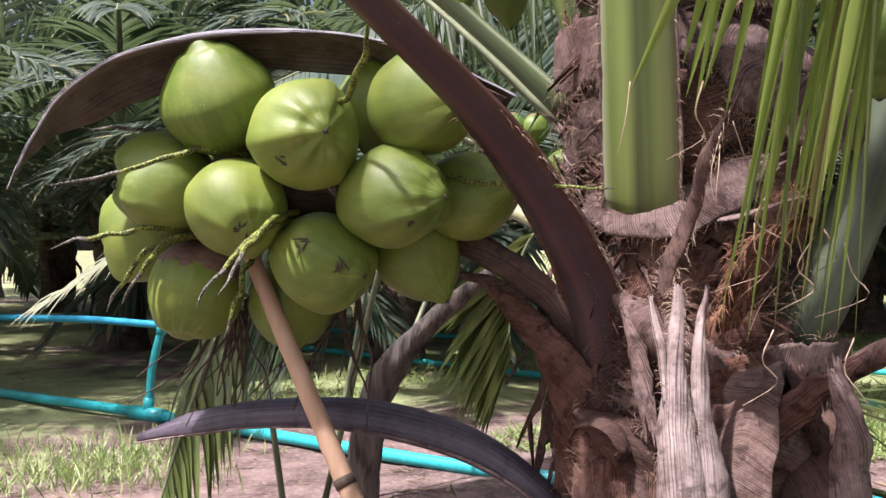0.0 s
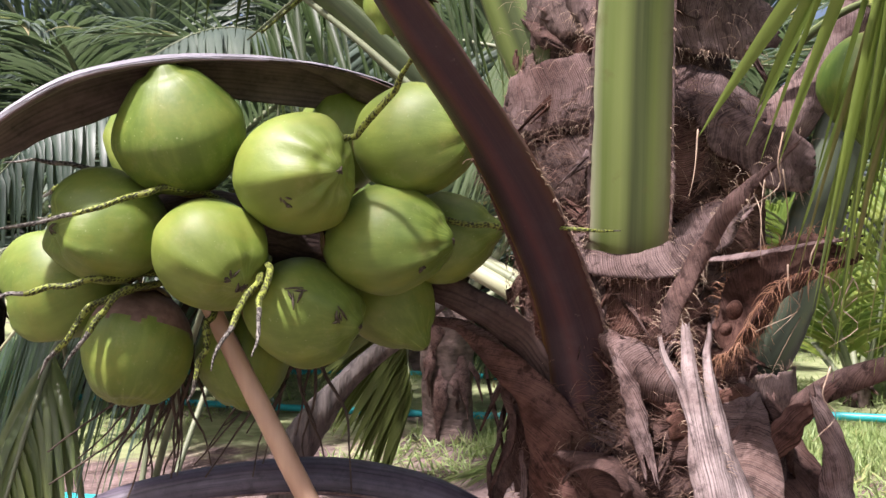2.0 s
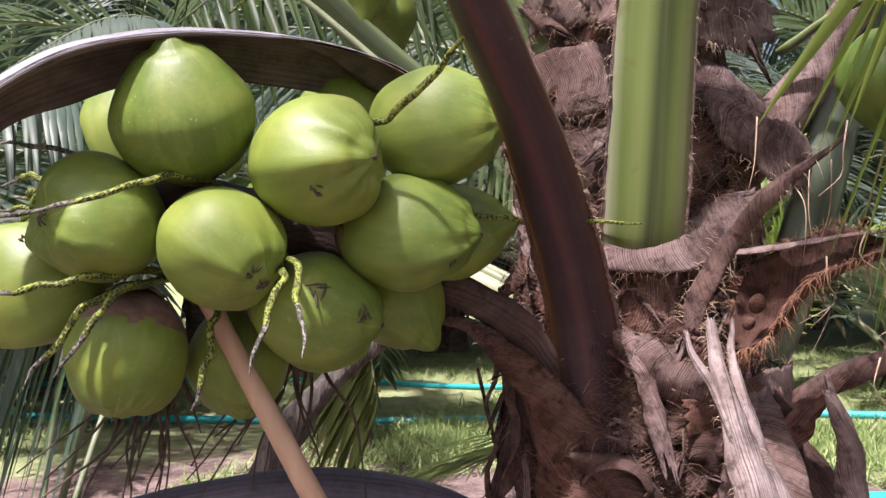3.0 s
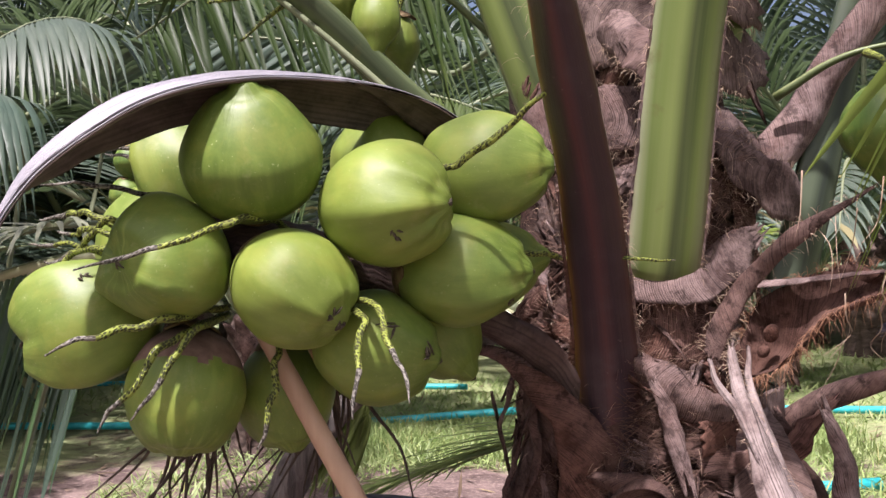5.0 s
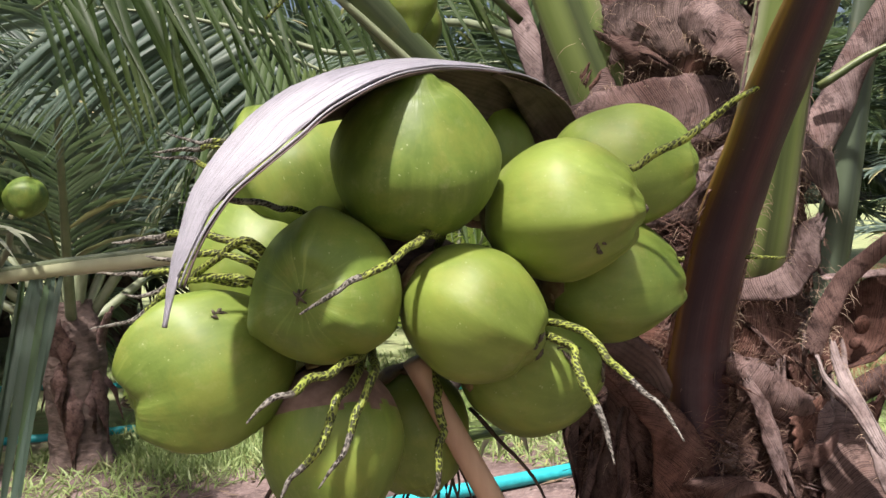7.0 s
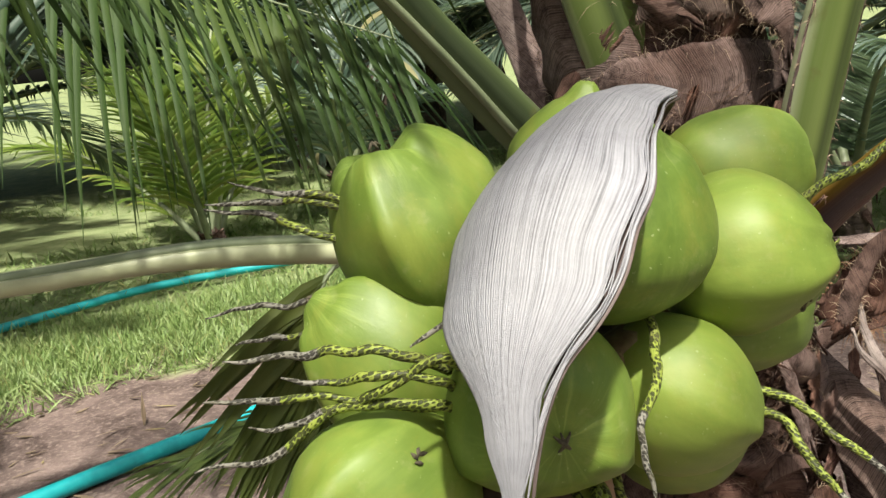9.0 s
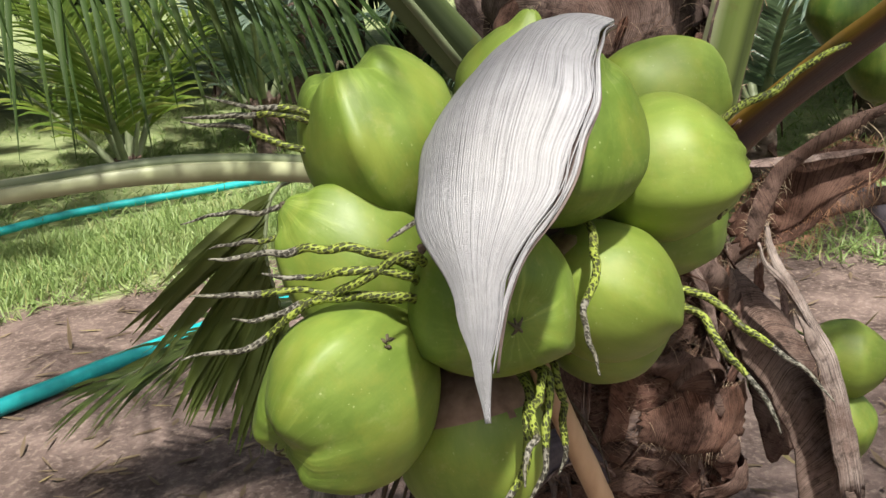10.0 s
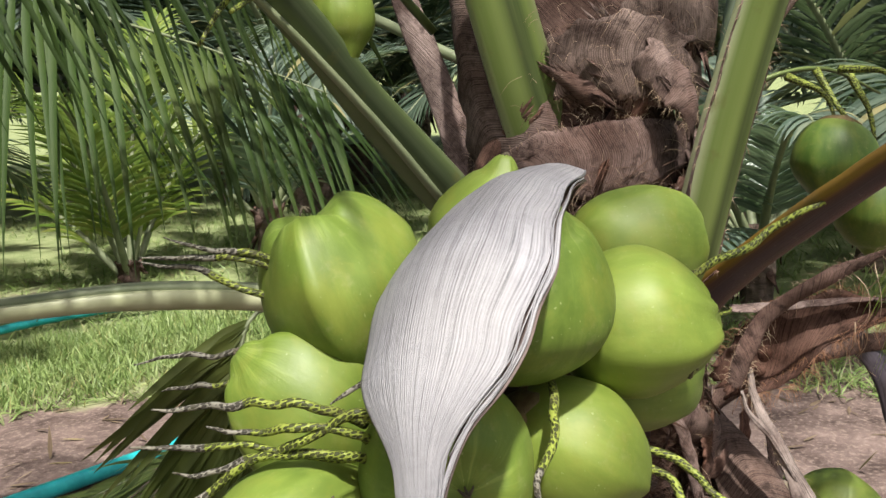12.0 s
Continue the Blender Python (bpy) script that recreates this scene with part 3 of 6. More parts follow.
def coconut(at, axis, L, W, taper=0.12, rib=0.05, nub=0.006, phase=0.0, seed=0, mat=None, label="", group="", scar=True, cap=0.0, fold=0.03, lobe=0.0):
    ax = Vector(axis).normalized()
    bag = coconut_mesh(L, W, taper, rib, nub, phase, seed, fold, lobe)
    ob = new("coconut", bag.mesh("coconut", mat or HUSK))
    ob.matrix_basis = Matrix.Translation(at) @ ax.to_track_quat("Z", "Y").to_matrix().to_4x4()
    tagged(ob, label or "smooth green unripe coconut hanging in the bunch", "coconut", group)
    if scar:
        top = max(v.z for v in bag.v)
        part("tip_scar", tip_scar(top - 0.001, seed), TIPSCAR, ob, "small black withered scar")
    if cap:
        patch, cols = Bag(), 66
        keep = [q for q in range(len(bag.v)) if bag.v[q].z < -L / 2 + cap + 0.012 * noise.noise(bag.v[q] * 40)]
        ids = {q: i for i, q in enumerate(keep)}
        patch.v = [bag.v[q] * 1.006 for q in keep]
        for f in bag.f:
            if all(q in ids for q in f):
                patch.face([ids[q] for q in f], [(0, 0)] * 4)
        part("dry_patch", patch, CAPBROWN, ob, "dull brown corky stem end")
    # scalloped calyx at the stem end
    bot = min(v.z for v in bag.v)
    for k in range(6):
        cal = Bag()
        a = 2 * math.pi * k / 6
        d = V(math.cos(a), math.sin(a), 0)
        ribbon(cal, [V(0, 0, bot - 0.006) + d * 0.004, V(0, 0, bot - 0.003) + d * 0.022, V(0, 0, bot + 0.012) + d * 0.042], V(0, 0, -1) - d * 0.3,
               ramp((0, 0.014), (0.6, 0.02), (1, 0.006)), 0.2, 0.003, 0.4, 5, 4)
        part("calyx_lobe", cal, CALYX, ob, "dry brown calyx lobe")
    return ob


MAIN = "coconuts of the main bunch"
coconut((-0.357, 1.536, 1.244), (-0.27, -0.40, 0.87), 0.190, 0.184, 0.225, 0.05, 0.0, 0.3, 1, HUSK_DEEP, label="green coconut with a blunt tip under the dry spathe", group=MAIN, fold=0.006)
coconut((-0.204, 1.443, 1.169), (0.42, -0.90, -0.02), 0.188, 0.167, 0.18, 0.12, -0.003, 0.9, 2, label="green coconut with a ribbed tip and a dark scratch", group=MAIN, fold=0.13)
coconut((-0.025, 1.468, 1.226), (0.66, -0.75, 0.0), 0.196, 0.162, 0.16, 0.08, -0.002, 0.1, 3, label="green coconut beside the cut leaf stalk", group=MAIN, fold=0.05)
coconut((-0.073, 1.465, 1.078), (0.80, -0.58, -0.02), 0.190, 0.156, 0.16, 0.12, -0.002, 0.5, 4, label="sunlit green coconut with fine ribs at its tip", group=MAIN, fold=0.12)
coconut((-0.318, 1.497, 1.064), (0.42, -0.72, -0.55), 0.172, 0.158, 0.12, 0.10, -0.003, 1.2, 5, label="rounded green coconut with a dark blemish", group=MAIN, fold=0.045)
coconut((-0.458, 1.584, 1.102), (-0.86, -0.50, 0.02), 0.176, 0.162, 0.08, 0.15, -0.012, 0.6, 6, label="green coconut crossed by a spotted fruit strand", group=MAIN, lobe=0.30)
coconut((-0.525, 1.720, 1.025), (-0.80, 0.42, -0.30), 0.200, 0.172, 0.16, 0.19, -0.022, 1.0, 7, label="large green coconut with a deeply creased tip", group=MAIN, lobe=0.42)
coconut((-0.420, 1.627, 0.930), (-0.22, -0.25, -0.95), 0.176, 0.160, 0.10, 0.12, -0.004, 0.8, 8, label="green coconut with a brown stem end low in the bunch", group=MAIN, cap=0.062)
coconut((-0.261, 1.655, 0.908), (0.05, -0.2, -0.97), 0.165, 0.148, 0.12, 0.08, 0.0, 0.2, 9, label="shaded green coconut behind the wooden prop", group=MAIN)
coconut((-0.188, 1.516, 0.981), (0.75, -0.55, -0.25), 0.182, 0.160, 0.18, 0.09, -0.003, 1.5, 10, label="scratched green coconut low in the bunch", group=MAIN)
coconut((-0.365, 1.728, 1.237), (-0.15, 0.30, 0.93), 0.200, 0.170, 0.10, 0.26, -0.026, 0.20, 11, label="green coconut with a strong ridge", group=MAIN, lobe=0.42)
coconut((-0.422, 1.747, 1.129), (-0.35, 0.6, 0.72), 0.180, 0.154, 0.16, 0.13, -0.002, 0.9, 12, label="green coconut tucked under its neighbours", group=MAIN)
coconut((-0.103, 1.640, 1.257), (0.05, -0.22, 0.97), 0.190, 0.154, 0.30, 0.09, 0.003, 0.5, 13, label="green coconut with a pointed tip against the leaf bases", group=MAIN)
coconut((0.045, 1.565, 1.085), (0.7, -0.6, 0.1), 0.180, 0.145, 0.22, 0.08, 0.004, 0.4, 14, label="shaded green coconut against the trunk", group=MAIN)
coconut((-0.040, 1.600, 0.985), (0.5, -0.4, -0.75), 0.175, 0.145, 0.22, 0.07, 0.004, 0.7, 15, label="shaded green coconut under the bunch", group=MAIN)



def mark(at, out_way, size, seed, label):
    """A small dark dried scratch on a husk, lying on its surface."""
    rng = random.Random(seed)
    o = Vector(out_way).normalized()
    a = o.cross(V(0, 0, 1)).normalized()
    c = o.cross(a)
    bag = Bag()
    for k in range(5):
        p = Vector(at) + a * rng.uniform(-size, size) * 0.5 + c * rng.uniform(-size, size) * 0.5
        an = rng.uniform(0, math.pi)
        d = (a * math.cos(an) + c * math.sin(an)) * size * rng.uniform(0.25, 0.6)
        tube(bag, [p - d, p + o * 0.0006, p + d], ramp((0, 0.0008), (0.5, 0.0022), (1, 0.0007)), 5, 5)
    return bag


def husk_mark(ob, at, size, seed, label):
    w = ob.matrix_basis.inverted()
    c = ob.matrix_basis.translation
    o = (Vector(at) - c).normalized()
    # slide the mark onto the husk
    best = max((v.co for v in ob.data.vertices), key=lambda q: (ob.matrix_basis @ q - c).normalized().dot(o))
    bag = mark(ob.matrix_basis @ best, o, size, seed, label)
    bag.v = [w @ q for q in bag.v]
    part("scratch", bag, TIPSCAR, ob, label)


NUTS = [o for o in scene.objects if o.name.startswith("coconut") and o.type == "MESH" and o.parent is None]
husk_mark(NUTS[1], (-0.239, 1.370, 1.115), 0.014, 1, "dark dried scratch")
husk_mark(NUTS[9], (-0.150, 1.445, 0.978), 0.022, 2, "dark dried scratch")
husk_mark(NUTS[9], (-0.215, 1.440, 1.010), 0.024, 3, "dark dried scratch")
husk_mark(NUTS[6], (-0.541, 1.645, 1.110), 0.012, 4, "dark rough blemish")
husk_mark(NUTS[4], (-0.300, 1.425, 1.030), 0.014, 5, "dark rough blemish")
husk_mark(NUTS[4], (-0.290, 1.430, 1.015), 0.012, 6, "dark rough blemish")
husk_mark(NUTS[3], (-0.045, 1.39, 1.03), 0.010, 7, "pale rubbed mark")

# ---- prop, spathes ----


def prop_stick():
    t = thing("prop_stick", (0.02, 1.43, 0), "tan peeled bamboo stick that props up the coconut bunch", "stick")
    bag = Bag()
    tube(bag, [(-0.325, 1.589, 1.01), (-0.25, 1.555, 0.845), (-0.144, 1.507, 0.615), (0.02, 1.43, 0.27), (0.13, 1.38, 0.0)], ramp((0, 0.0135), (0.35, 0.0155), (0.6, 0.017), (1, 0.019)), 40, 14, 0.0008)
    part("pole", bag, WOOD, t)
    knot = Bag()
    tube(knot, [(-0.158, 1.513, 0.642), (-0.150, 1.510, 0.628)], 0.0175, 2, 14, 0.001)
    part("node_ring", knot, DRY_TWIG, t, "dark broken node")


prop_stick()


def hood():
    t = thing("dried_spathe", (0.10, 1.62, 1.265), "pale grey pleated dry spathe arching over the coconuts", "spathe")
    bag = Bag()
    path = [(0.12, 1.66, 1.262), (-0.03, 1.605, 1.318), (-0.18, 1.565, 1.342), (-0.35, 1.565, 1.348), (-0.50, 1.565, 1.312), (-0.605, 1.555, 1.242), (-0.662, 1.538, 1.165), (-0.692, 1.525, 1.095)]
    ups = [(0.0, 0.5, 1), (-0.05, 0.55, 1), (-0.12, 0.5, 1), (-0.45, 0.3, 0.9), (-0.78, 0.2, 0.6), (-0.95, 0.12, 0.3), (-1, 0.05, 0.25), (-1, 0, 0.2)]
    wide = ramp((0, 0.030), (0.2, 0.046), (0.36, 0.054), (0.48, 0.066), (0.57, 0.078), (0.68, 0.066), (0.84, 0.019), (0.92, 0.007), (1, 0.002))
    bend = ramp((0, 0.8), (0.3, 0.6), (0.6, 0.45), (1, 0.3))
    ribbon(bag, path, ups, wide, bend, 0.004, 0.5, 80, 40, 0.0015, 3, (0, 1), 0.0, 0.0, 0.0, 0.07)
    part("blade", bag, [SPATHE_OUT, SPATHE_IN], t)
    line = ribbon_edge(path, ups, wide, bend, -1.0, 60)
    edge = Bag()
    tube(edge, [q[0] for q in line[16:58:3]], ramp((0, 0.0008), (0.4, 0.0024), (0.8, 0.0018), (1, 0.0006)), 40, 6, 0.0006)
    part("edge_roll", edge, SPATHE_OUT, t, "thin rolled pale edge")
    hairs = Bag()
    for k in range(3):
        tube(hairs, [q[0] + q[1] * (0.003 + 0.003 * k) * math.sin(math.pi * f / 11) for f, q in enumerate(line[18 + 4 * k:54 - 3 * k:3])], ramp((0, 0.0005), (0.5, 0.0009), (1, 0.0004)), 30, 4, 0.0006, k)
    part("split_fibre", hairs, SPATHE_OUT, t, "loose fibres split off the edge")
    strip = Bag()
    ribbon(strip, [q[0] + q[1] * 0.0075 * math.sin(math.pi * (0.1 + 0.9 * f / 12)) - q[2] * 0.003 for f, q in enumerate(line[20:57:3])], [q[2] for q in line[20:57:3]], ramp((0, 0.0006), (0.4, 0.0026), (0.8, 0.0020), (1, 0.0005)), 0.3, 0.002, 0.4, 50, 4, 0.0006, 5, (0, 0), 0.0, 0.0, 0.2)
    part("split_strip", strip, SPATHE_OUT, t, "narrow pale strip split off along the edge")
    # dark strip behind the edge, put in for the shade of the split
    lining = Bag()
    ribbon(lining, [q[0] + q[1] * 0.003 - q[2] * 0.006 for q in line[20:57:3]], [q[2] for q in line[20:57:3]], ramp((0, 0.001), (0.5, 0.008), (1, 0.001)), 0.0, 0.002, 0.4, 40, 4)
    part("lining", lining, SPATHE_IN, t, "dark strip drawn for the shade in the split")
    rim = Bag()
    ribbon(rim, [(0.10, 1.61, 1.250), (-0.01, 1.58, 1.298), (-0.11, 1.55, 1.330), (-0.20, 1.54, 1.346)], V(0, 0.3, 0.9), ramp((0, 0.02), (0.5, 0.03), (1, 0.004)), 0.4, 0.004, 0.5, 20, 8, 0.002, 8, (0, 1))
    part("torn_edge", rim, [FIBRE_PALE, SPATHE_IN], t, "frayed brown torn edge")


hood()


def low_spathe():
    t = thing("dark_spathe", (0.25, 1.62, 0.5), "dark purple leathery spathe arching out from the trunk", "spathe")
    path = [(0.27, 1.58, 0.48), (0.16, 1.605, 0.60), (0.05, 1.63, 0.672), (-0.085, 1.648, 0.712), (-0.194, 1.656, 0.725), (-0.33, 1.68, 0.718), (-0.46, 1.72, 0.692), (-0.562, 1.765, 0.656)]
    bag = Bag()
    ribbon(bag, path, V(-0.1, -0.80, 0.60), ramp((0, 0.022), (0.4, 0.034), (0.8, 0.026), (1, 0.008)), 0.45, 0.008, 0.4, 44, 12, 0.001, 1, (0, 1))
    part("blade", bag, [SPATHE_DARK, SPATHE_IN], t)
    rim = Bag()
    low = [Vector(p) + V(0, -0.012, -0.031 * k) for p, k in zip(path, (0.6, 0.8, 1, 1, 1, 0.9, 0.75, 0.3))]
    tube(rim, low, ramp((0, 0.003), (1, 0.0015)), 40, 6)
    part("rim", rim, FIBRE_PALE, t, "pale frayed lower rim")


low_spathe()

# ---- the palm ----
CX, CY = 0.42, 1.64
palm = thing("coconut_palm", (CX, CY, 0), "coconut palm trunk wrapped in brown leaf sheaths and fibre", "palm tree")


def trunk_bag(cx, cy, prof, seed, z1, rough=0.012):
    bag = Bag()
    rows, cols = 60, 48
    for i in range(rows + 1):
        z = -0.05 + (z1 + 0.05) * i / rows
        for j in range(cols):
            a = 2 * math.pi * j / cols
            d = V(math.cos(a), math.sin(a), 0)
            r = prof(i / rows)
            r += rough * noise.noise(V(d.x * 3, d.y * 3, z * 9 + seed)) + rough * 0.5 * (abs(((z * 7 + 0.15 * d.x) % 1.0) - 0.5) - 0.25)
            bag.v.append(V(cx, cy, z) + d * r)
    for i in range(rows):
        for j in range(cols):
            j2 = (j + 1) % cols
            c = 2 * math.pi * 0.2 / cols
            bag.face([i * cols + j, i * cols + j2, (i + 1) * cols + j2, (i + 1) * cols + j],
                     [(i * 0.03, j * c), (i * 0.03, (j + 1) * c), (i * 0.03 + 0.03, (j + 1) * c), (i * 0.03 + 0.03, j * c)])
    return bag


part("trunk", trunk_bag(CX, CY, ramp((0, 0.24), (0.15, 0.20), (0.45, 0.20), (0.7, 0.19), (1, 0.10)), 2, 1.75), FIBRE, palm)


def petiole(path, ups, half, thick, cup=0.35, mat=None, label="", n=36, name="leaf_stalk"):
    bag = Bag()
    ribbon(bag, path, ups, half, cup, thick, 0.25, n, 12)
    return part(name, bag, mat or PETIOLE, palm, label)


# the cut purple-brown stalk in front
bag = Bag()
CS_PATH = [(-0.215, 1.115, 1.392), (-0.10, 1.215, 1.295), (0.03, 1.325, 1.183), (0.135, 1.418, 1.062), (0.212, 1.487, 0.93), (0.243, 1.512, 0.80), (0.250, 1.522, 0.71), (0.30, 1.58, 0.60)]
CS_UPS = [(-0.55, -0.45, -0.3), (-0.55, -0.5, -0.4), (-0.6, -0.6, -0.3), (-0.65, -0.7, -0.15), (-0.65, -0.75, 0.0), (-0.65, -0.75, 0.1), (-0.65, -0.75, 0.1), (-0.65, -0.75, 0.2)]
CS_WIDE = ramp((0, 0.024), (0.2, 0.034), (0.4, 0.044), (0.7, 0.054), (1, 0.070))
ribbon(bag, CS_PATH, CS_UPS, CS_WIDE, 0.55, ramp((0, 0.035), (1, 0.03)), 0.3, 60, 16, 0.0015, 0, (0, 0, 1), 0.0, 0.0, 0.0, 0.05, 0.022)
cut_stalk = part("cut_leaf_stalk", bag, [STALK, CUT], palm, "purple-brown old leaf stalk with a raw cut end")
for k, u in enumerate((1.0, -1.0)):
    line = ribbon_edge(CS_PATH, CS_UPS, CS_WIDE, 0.55, u, 80)
    bag = Bag()
    ribbon(bag, [q[0] + q[1] * 0.002 for q in line[24 + 6 * k:72:4]], [q[2] for q in line[24 + 6 * k:72:4]], ramp((0, 0.001), (0.4, 0.004), (0.7, 0.008), (1, 0.012)), 0.2, 0.003, 0.4, 60, 4, 0.003, 61 + k, (0, 0), 0.0, 0.0, 0.9)
    part("stalk_fringe", bag, FIBRE_PALE if k else FIBRE_RED, palm, "frayed fringe along the cut stalk")
    bag = Bag()
    fringe(bag, line, 0.3, 0.88, 130, 0.016, 71 + k)
    tagged(part("fringe_hair", bag, HAIR if k else HAIR_BROWN, cut_stalk), "", "", "", "stuff")

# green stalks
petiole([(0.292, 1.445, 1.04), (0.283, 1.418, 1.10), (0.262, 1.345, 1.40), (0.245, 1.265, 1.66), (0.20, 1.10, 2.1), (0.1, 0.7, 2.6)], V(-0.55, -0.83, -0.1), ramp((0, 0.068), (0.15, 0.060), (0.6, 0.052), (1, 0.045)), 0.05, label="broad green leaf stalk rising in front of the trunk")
MP_PATH = [(0.292, 1.445, 1.04), (0.283, 1.418, 1.10), (0.262, 1.345, 1.40), (0.245, 1.265, 1.66), (0.20, 1.10, 2.1), (0.1, 0.7, 2.6)]
for k, u in enumerate((1.0, -1.0)):
    line = ribbon_edge(MP_PATH, V(-0.55, -0.83, -0.1), ramp((0, 0.068), (0.15, 0.060), (0.6, 0.052), (1, 0.045)), 0.35, u, 60)
    bag = Bag()
    ribbon(bag, [q[0] for q in line[2:38:3]], [q[2] for q in line[2:38:3]], ramp((0, 0.010), (0.3, 0.005), (1, 0.0015)), 0.1, 0.003, 0.4, 60, 4, 0.003, 91 + k, (0, 0), 0.0, 0.0, 0.8)
    part("stalk_margin", bag, FIBRE_PALE, palm, "dry pale papery margin of the leaf stalk")
    bag = Bag()
    fringe(bag, line, 0.02, 0.6, 90, 0.014, 95 + k)
    tagged(part("fringe_hair", bag, HAIR, palm), "", "", "", "stuff")
petiole([(0.28, 1.62, 1.24), (0.226, 1.654, 1.375), (0.175, 1.693, 1.56), (0.08, 1.76, 1.9), (-0.15, 1.9, 2.5)], V(-0.8, -0.5, -0.2), ramp((0, 0.066), (0.3, 0.052), (1, 0.042)), 0.05, label="green leaf stalk")
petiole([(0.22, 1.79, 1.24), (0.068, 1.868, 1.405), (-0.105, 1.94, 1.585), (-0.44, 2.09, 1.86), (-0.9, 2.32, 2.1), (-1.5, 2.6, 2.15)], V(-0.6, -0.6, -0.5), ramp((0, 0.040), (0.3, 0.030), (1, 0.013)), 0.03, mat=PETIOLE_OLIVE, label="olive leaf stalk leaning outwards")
petiole([(0.335, 1.80, 1.25), (0.348, 1.823, 1.326), (0.362, 1.856, 1.404), (0.369, 1.896, 1.503), (0.384, 1.929, 1.582), (0.40, 2.0, 1.8)], V(-0.9, -0.3, -0.2), ramp((0, 0.034), (0.5, 0.026), (1, 0.022)), 0.03, mat=FIBRE_PALE, label="pale dry narrow leaf stalk")
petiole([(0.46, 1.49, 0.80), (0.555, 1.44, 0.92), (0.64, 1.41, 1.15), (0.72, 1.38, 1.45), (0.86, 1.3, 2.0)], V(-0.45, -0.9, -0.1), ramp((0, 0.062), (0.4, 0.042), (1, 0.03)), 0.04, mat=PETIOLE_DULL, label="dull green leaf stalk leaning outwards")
petiole([(0.44, 1.46, 1.40), (0.45, 1.42, 1.55), (0.47, 1.36, 1.8), (0.5, 1.2, 2.2)], V(-0.5, -0.86, -0.1), ramp((0, 0.05), (1, 0.04)), 0.04, label="green leaf stalk behind")
petiole([(0.52, 1.46, 1.16), (0.62, 1.40, 1.30), (0.68, 1.36, 1.42), (0.80, 1.24, 1.60), (1.0, 1.05, 1.72)], V(-0.5, -0.6, -0.6), ramp((0, 0.05), (0.5, 0.034), (1, 0.025)), 0.03, 0.9, FIBRE_PALE, "dry hairy brown leaf base")

bag = Bag()
ribbon(bag, [(0.30, 1.78, 0.985), (0.17, 1.98, 1.09), (-0.01, 2.15, 1.145), (-0.163, 2.33, 1.153), (-0.40, 2.75, 1.115), (-0.66, 3.2, 0.98), (-0.88, 3.6, 0.75)], V(-0.25, 0.0, 1), ramp((0, 0.030), (0.35, 0.024), (0.5, 0.020), (1, 0.005)), -0.12, ramp((0, 0.040), (0.35, 0.034), (0.5, 0.028), (1, 0.008)), 0.75, 50, 10)
part("leaf_stalk", bag, RACHIS_PALE, palm, "pale green leaf rachis arching out behind the bunch")

# ---- leaves ----


def leaflet(bag, at, way, up, L, w, droop, k=5, fold=0.35):
    """A long folded blade that bends down under its weight."""
    base = len(bag.v)
    p, d = Vector(at), Vector(way).normalized()
    step = L / k
    for i in range(k + 1):
        s = i / k
        ww = w * (min(1.0, 0.35 + s * 4) * (1 - s ** 2.2) + 0.02)
        side = d.cross(up)
        side = side.normalized() if side.length > 1e-4 else V(1, 0, 0)
        nrm = side.cross(d)
        bag.v.extend((p - side * ww - nrm * fold * ww, p.copy(), p + side * ww - nrm * fold * ww))
        p = p + d * step
        d = (d + V(0, 0, -1) * droop / k * (0.5 + s)).normalized()
    for i in range(k):
        for j in (0, 1):
            a = base + 3 * i + j
            y0, y1 = i / k * L, (i + 1) / k * L
            x0, x1 = (j - 1) * w, j * w
            bag.face([a, a + 1, a + 4, a + 3], [(x0, y0), (x1, y0), (x1, y1), (x0, y1)])


def frond_bags(path, n, length, w, seed, start=0.2, up=(0, 0, 1), lean=(62, 25), droop=0.9, radius=0.012, k=5, gap=0.0, drop_side=0.15):
    """The rachis and the leaflets of a feather leaf along a path."""
    rng = random.Random(seed)
    stem, leaves = Bag(), Bag()
    tube(stem, path, ramp((0, radius), (0.5, radius * 0.6), (1, radius * 0.15)), 18, 6)
    m = 60
    pts = curve(path, m)
    for i in range(n):
        s = start + (1 - start) * (i + rng.random() * 0.5) / n
        q = min(s, 0.999) * m
        a = int(q)
        at = pts[a].lerp(pts[a + 1], q - a)
        tan = (pts[a + 1] - pts[a]).normalized()
        side = tan.cross(Vector(up)).normalized()
        nrm = side.cross(tan)
        an = radians(lean[0] + (lean[1] - lean[0]) * s)
        for sg in (-1, 1):
            if rng.random() < gap:
                continue
            d = tan * math.cos(an) + side * (sg * math.sin(an)) + nrm * (drop_side + rng.uniform(-0.12, 0.12)) + V(rng.uniform(-.08, .08), rng.uniform(-.08, .08), 0)
            prof = (0.55 + 1.2 * s) if s < 0.38 else 1.0 - 0.62 * ((s - 0.38) / 0.62) ** 1.6
            leaflet(leaves, at, d, nrm, length * prof * rng.uniform(0.88, 1.08), w * rng.uniform(0.85, 1.1), droop * rng.uniform(0.75, 1.35), k)
    return stem, leaves


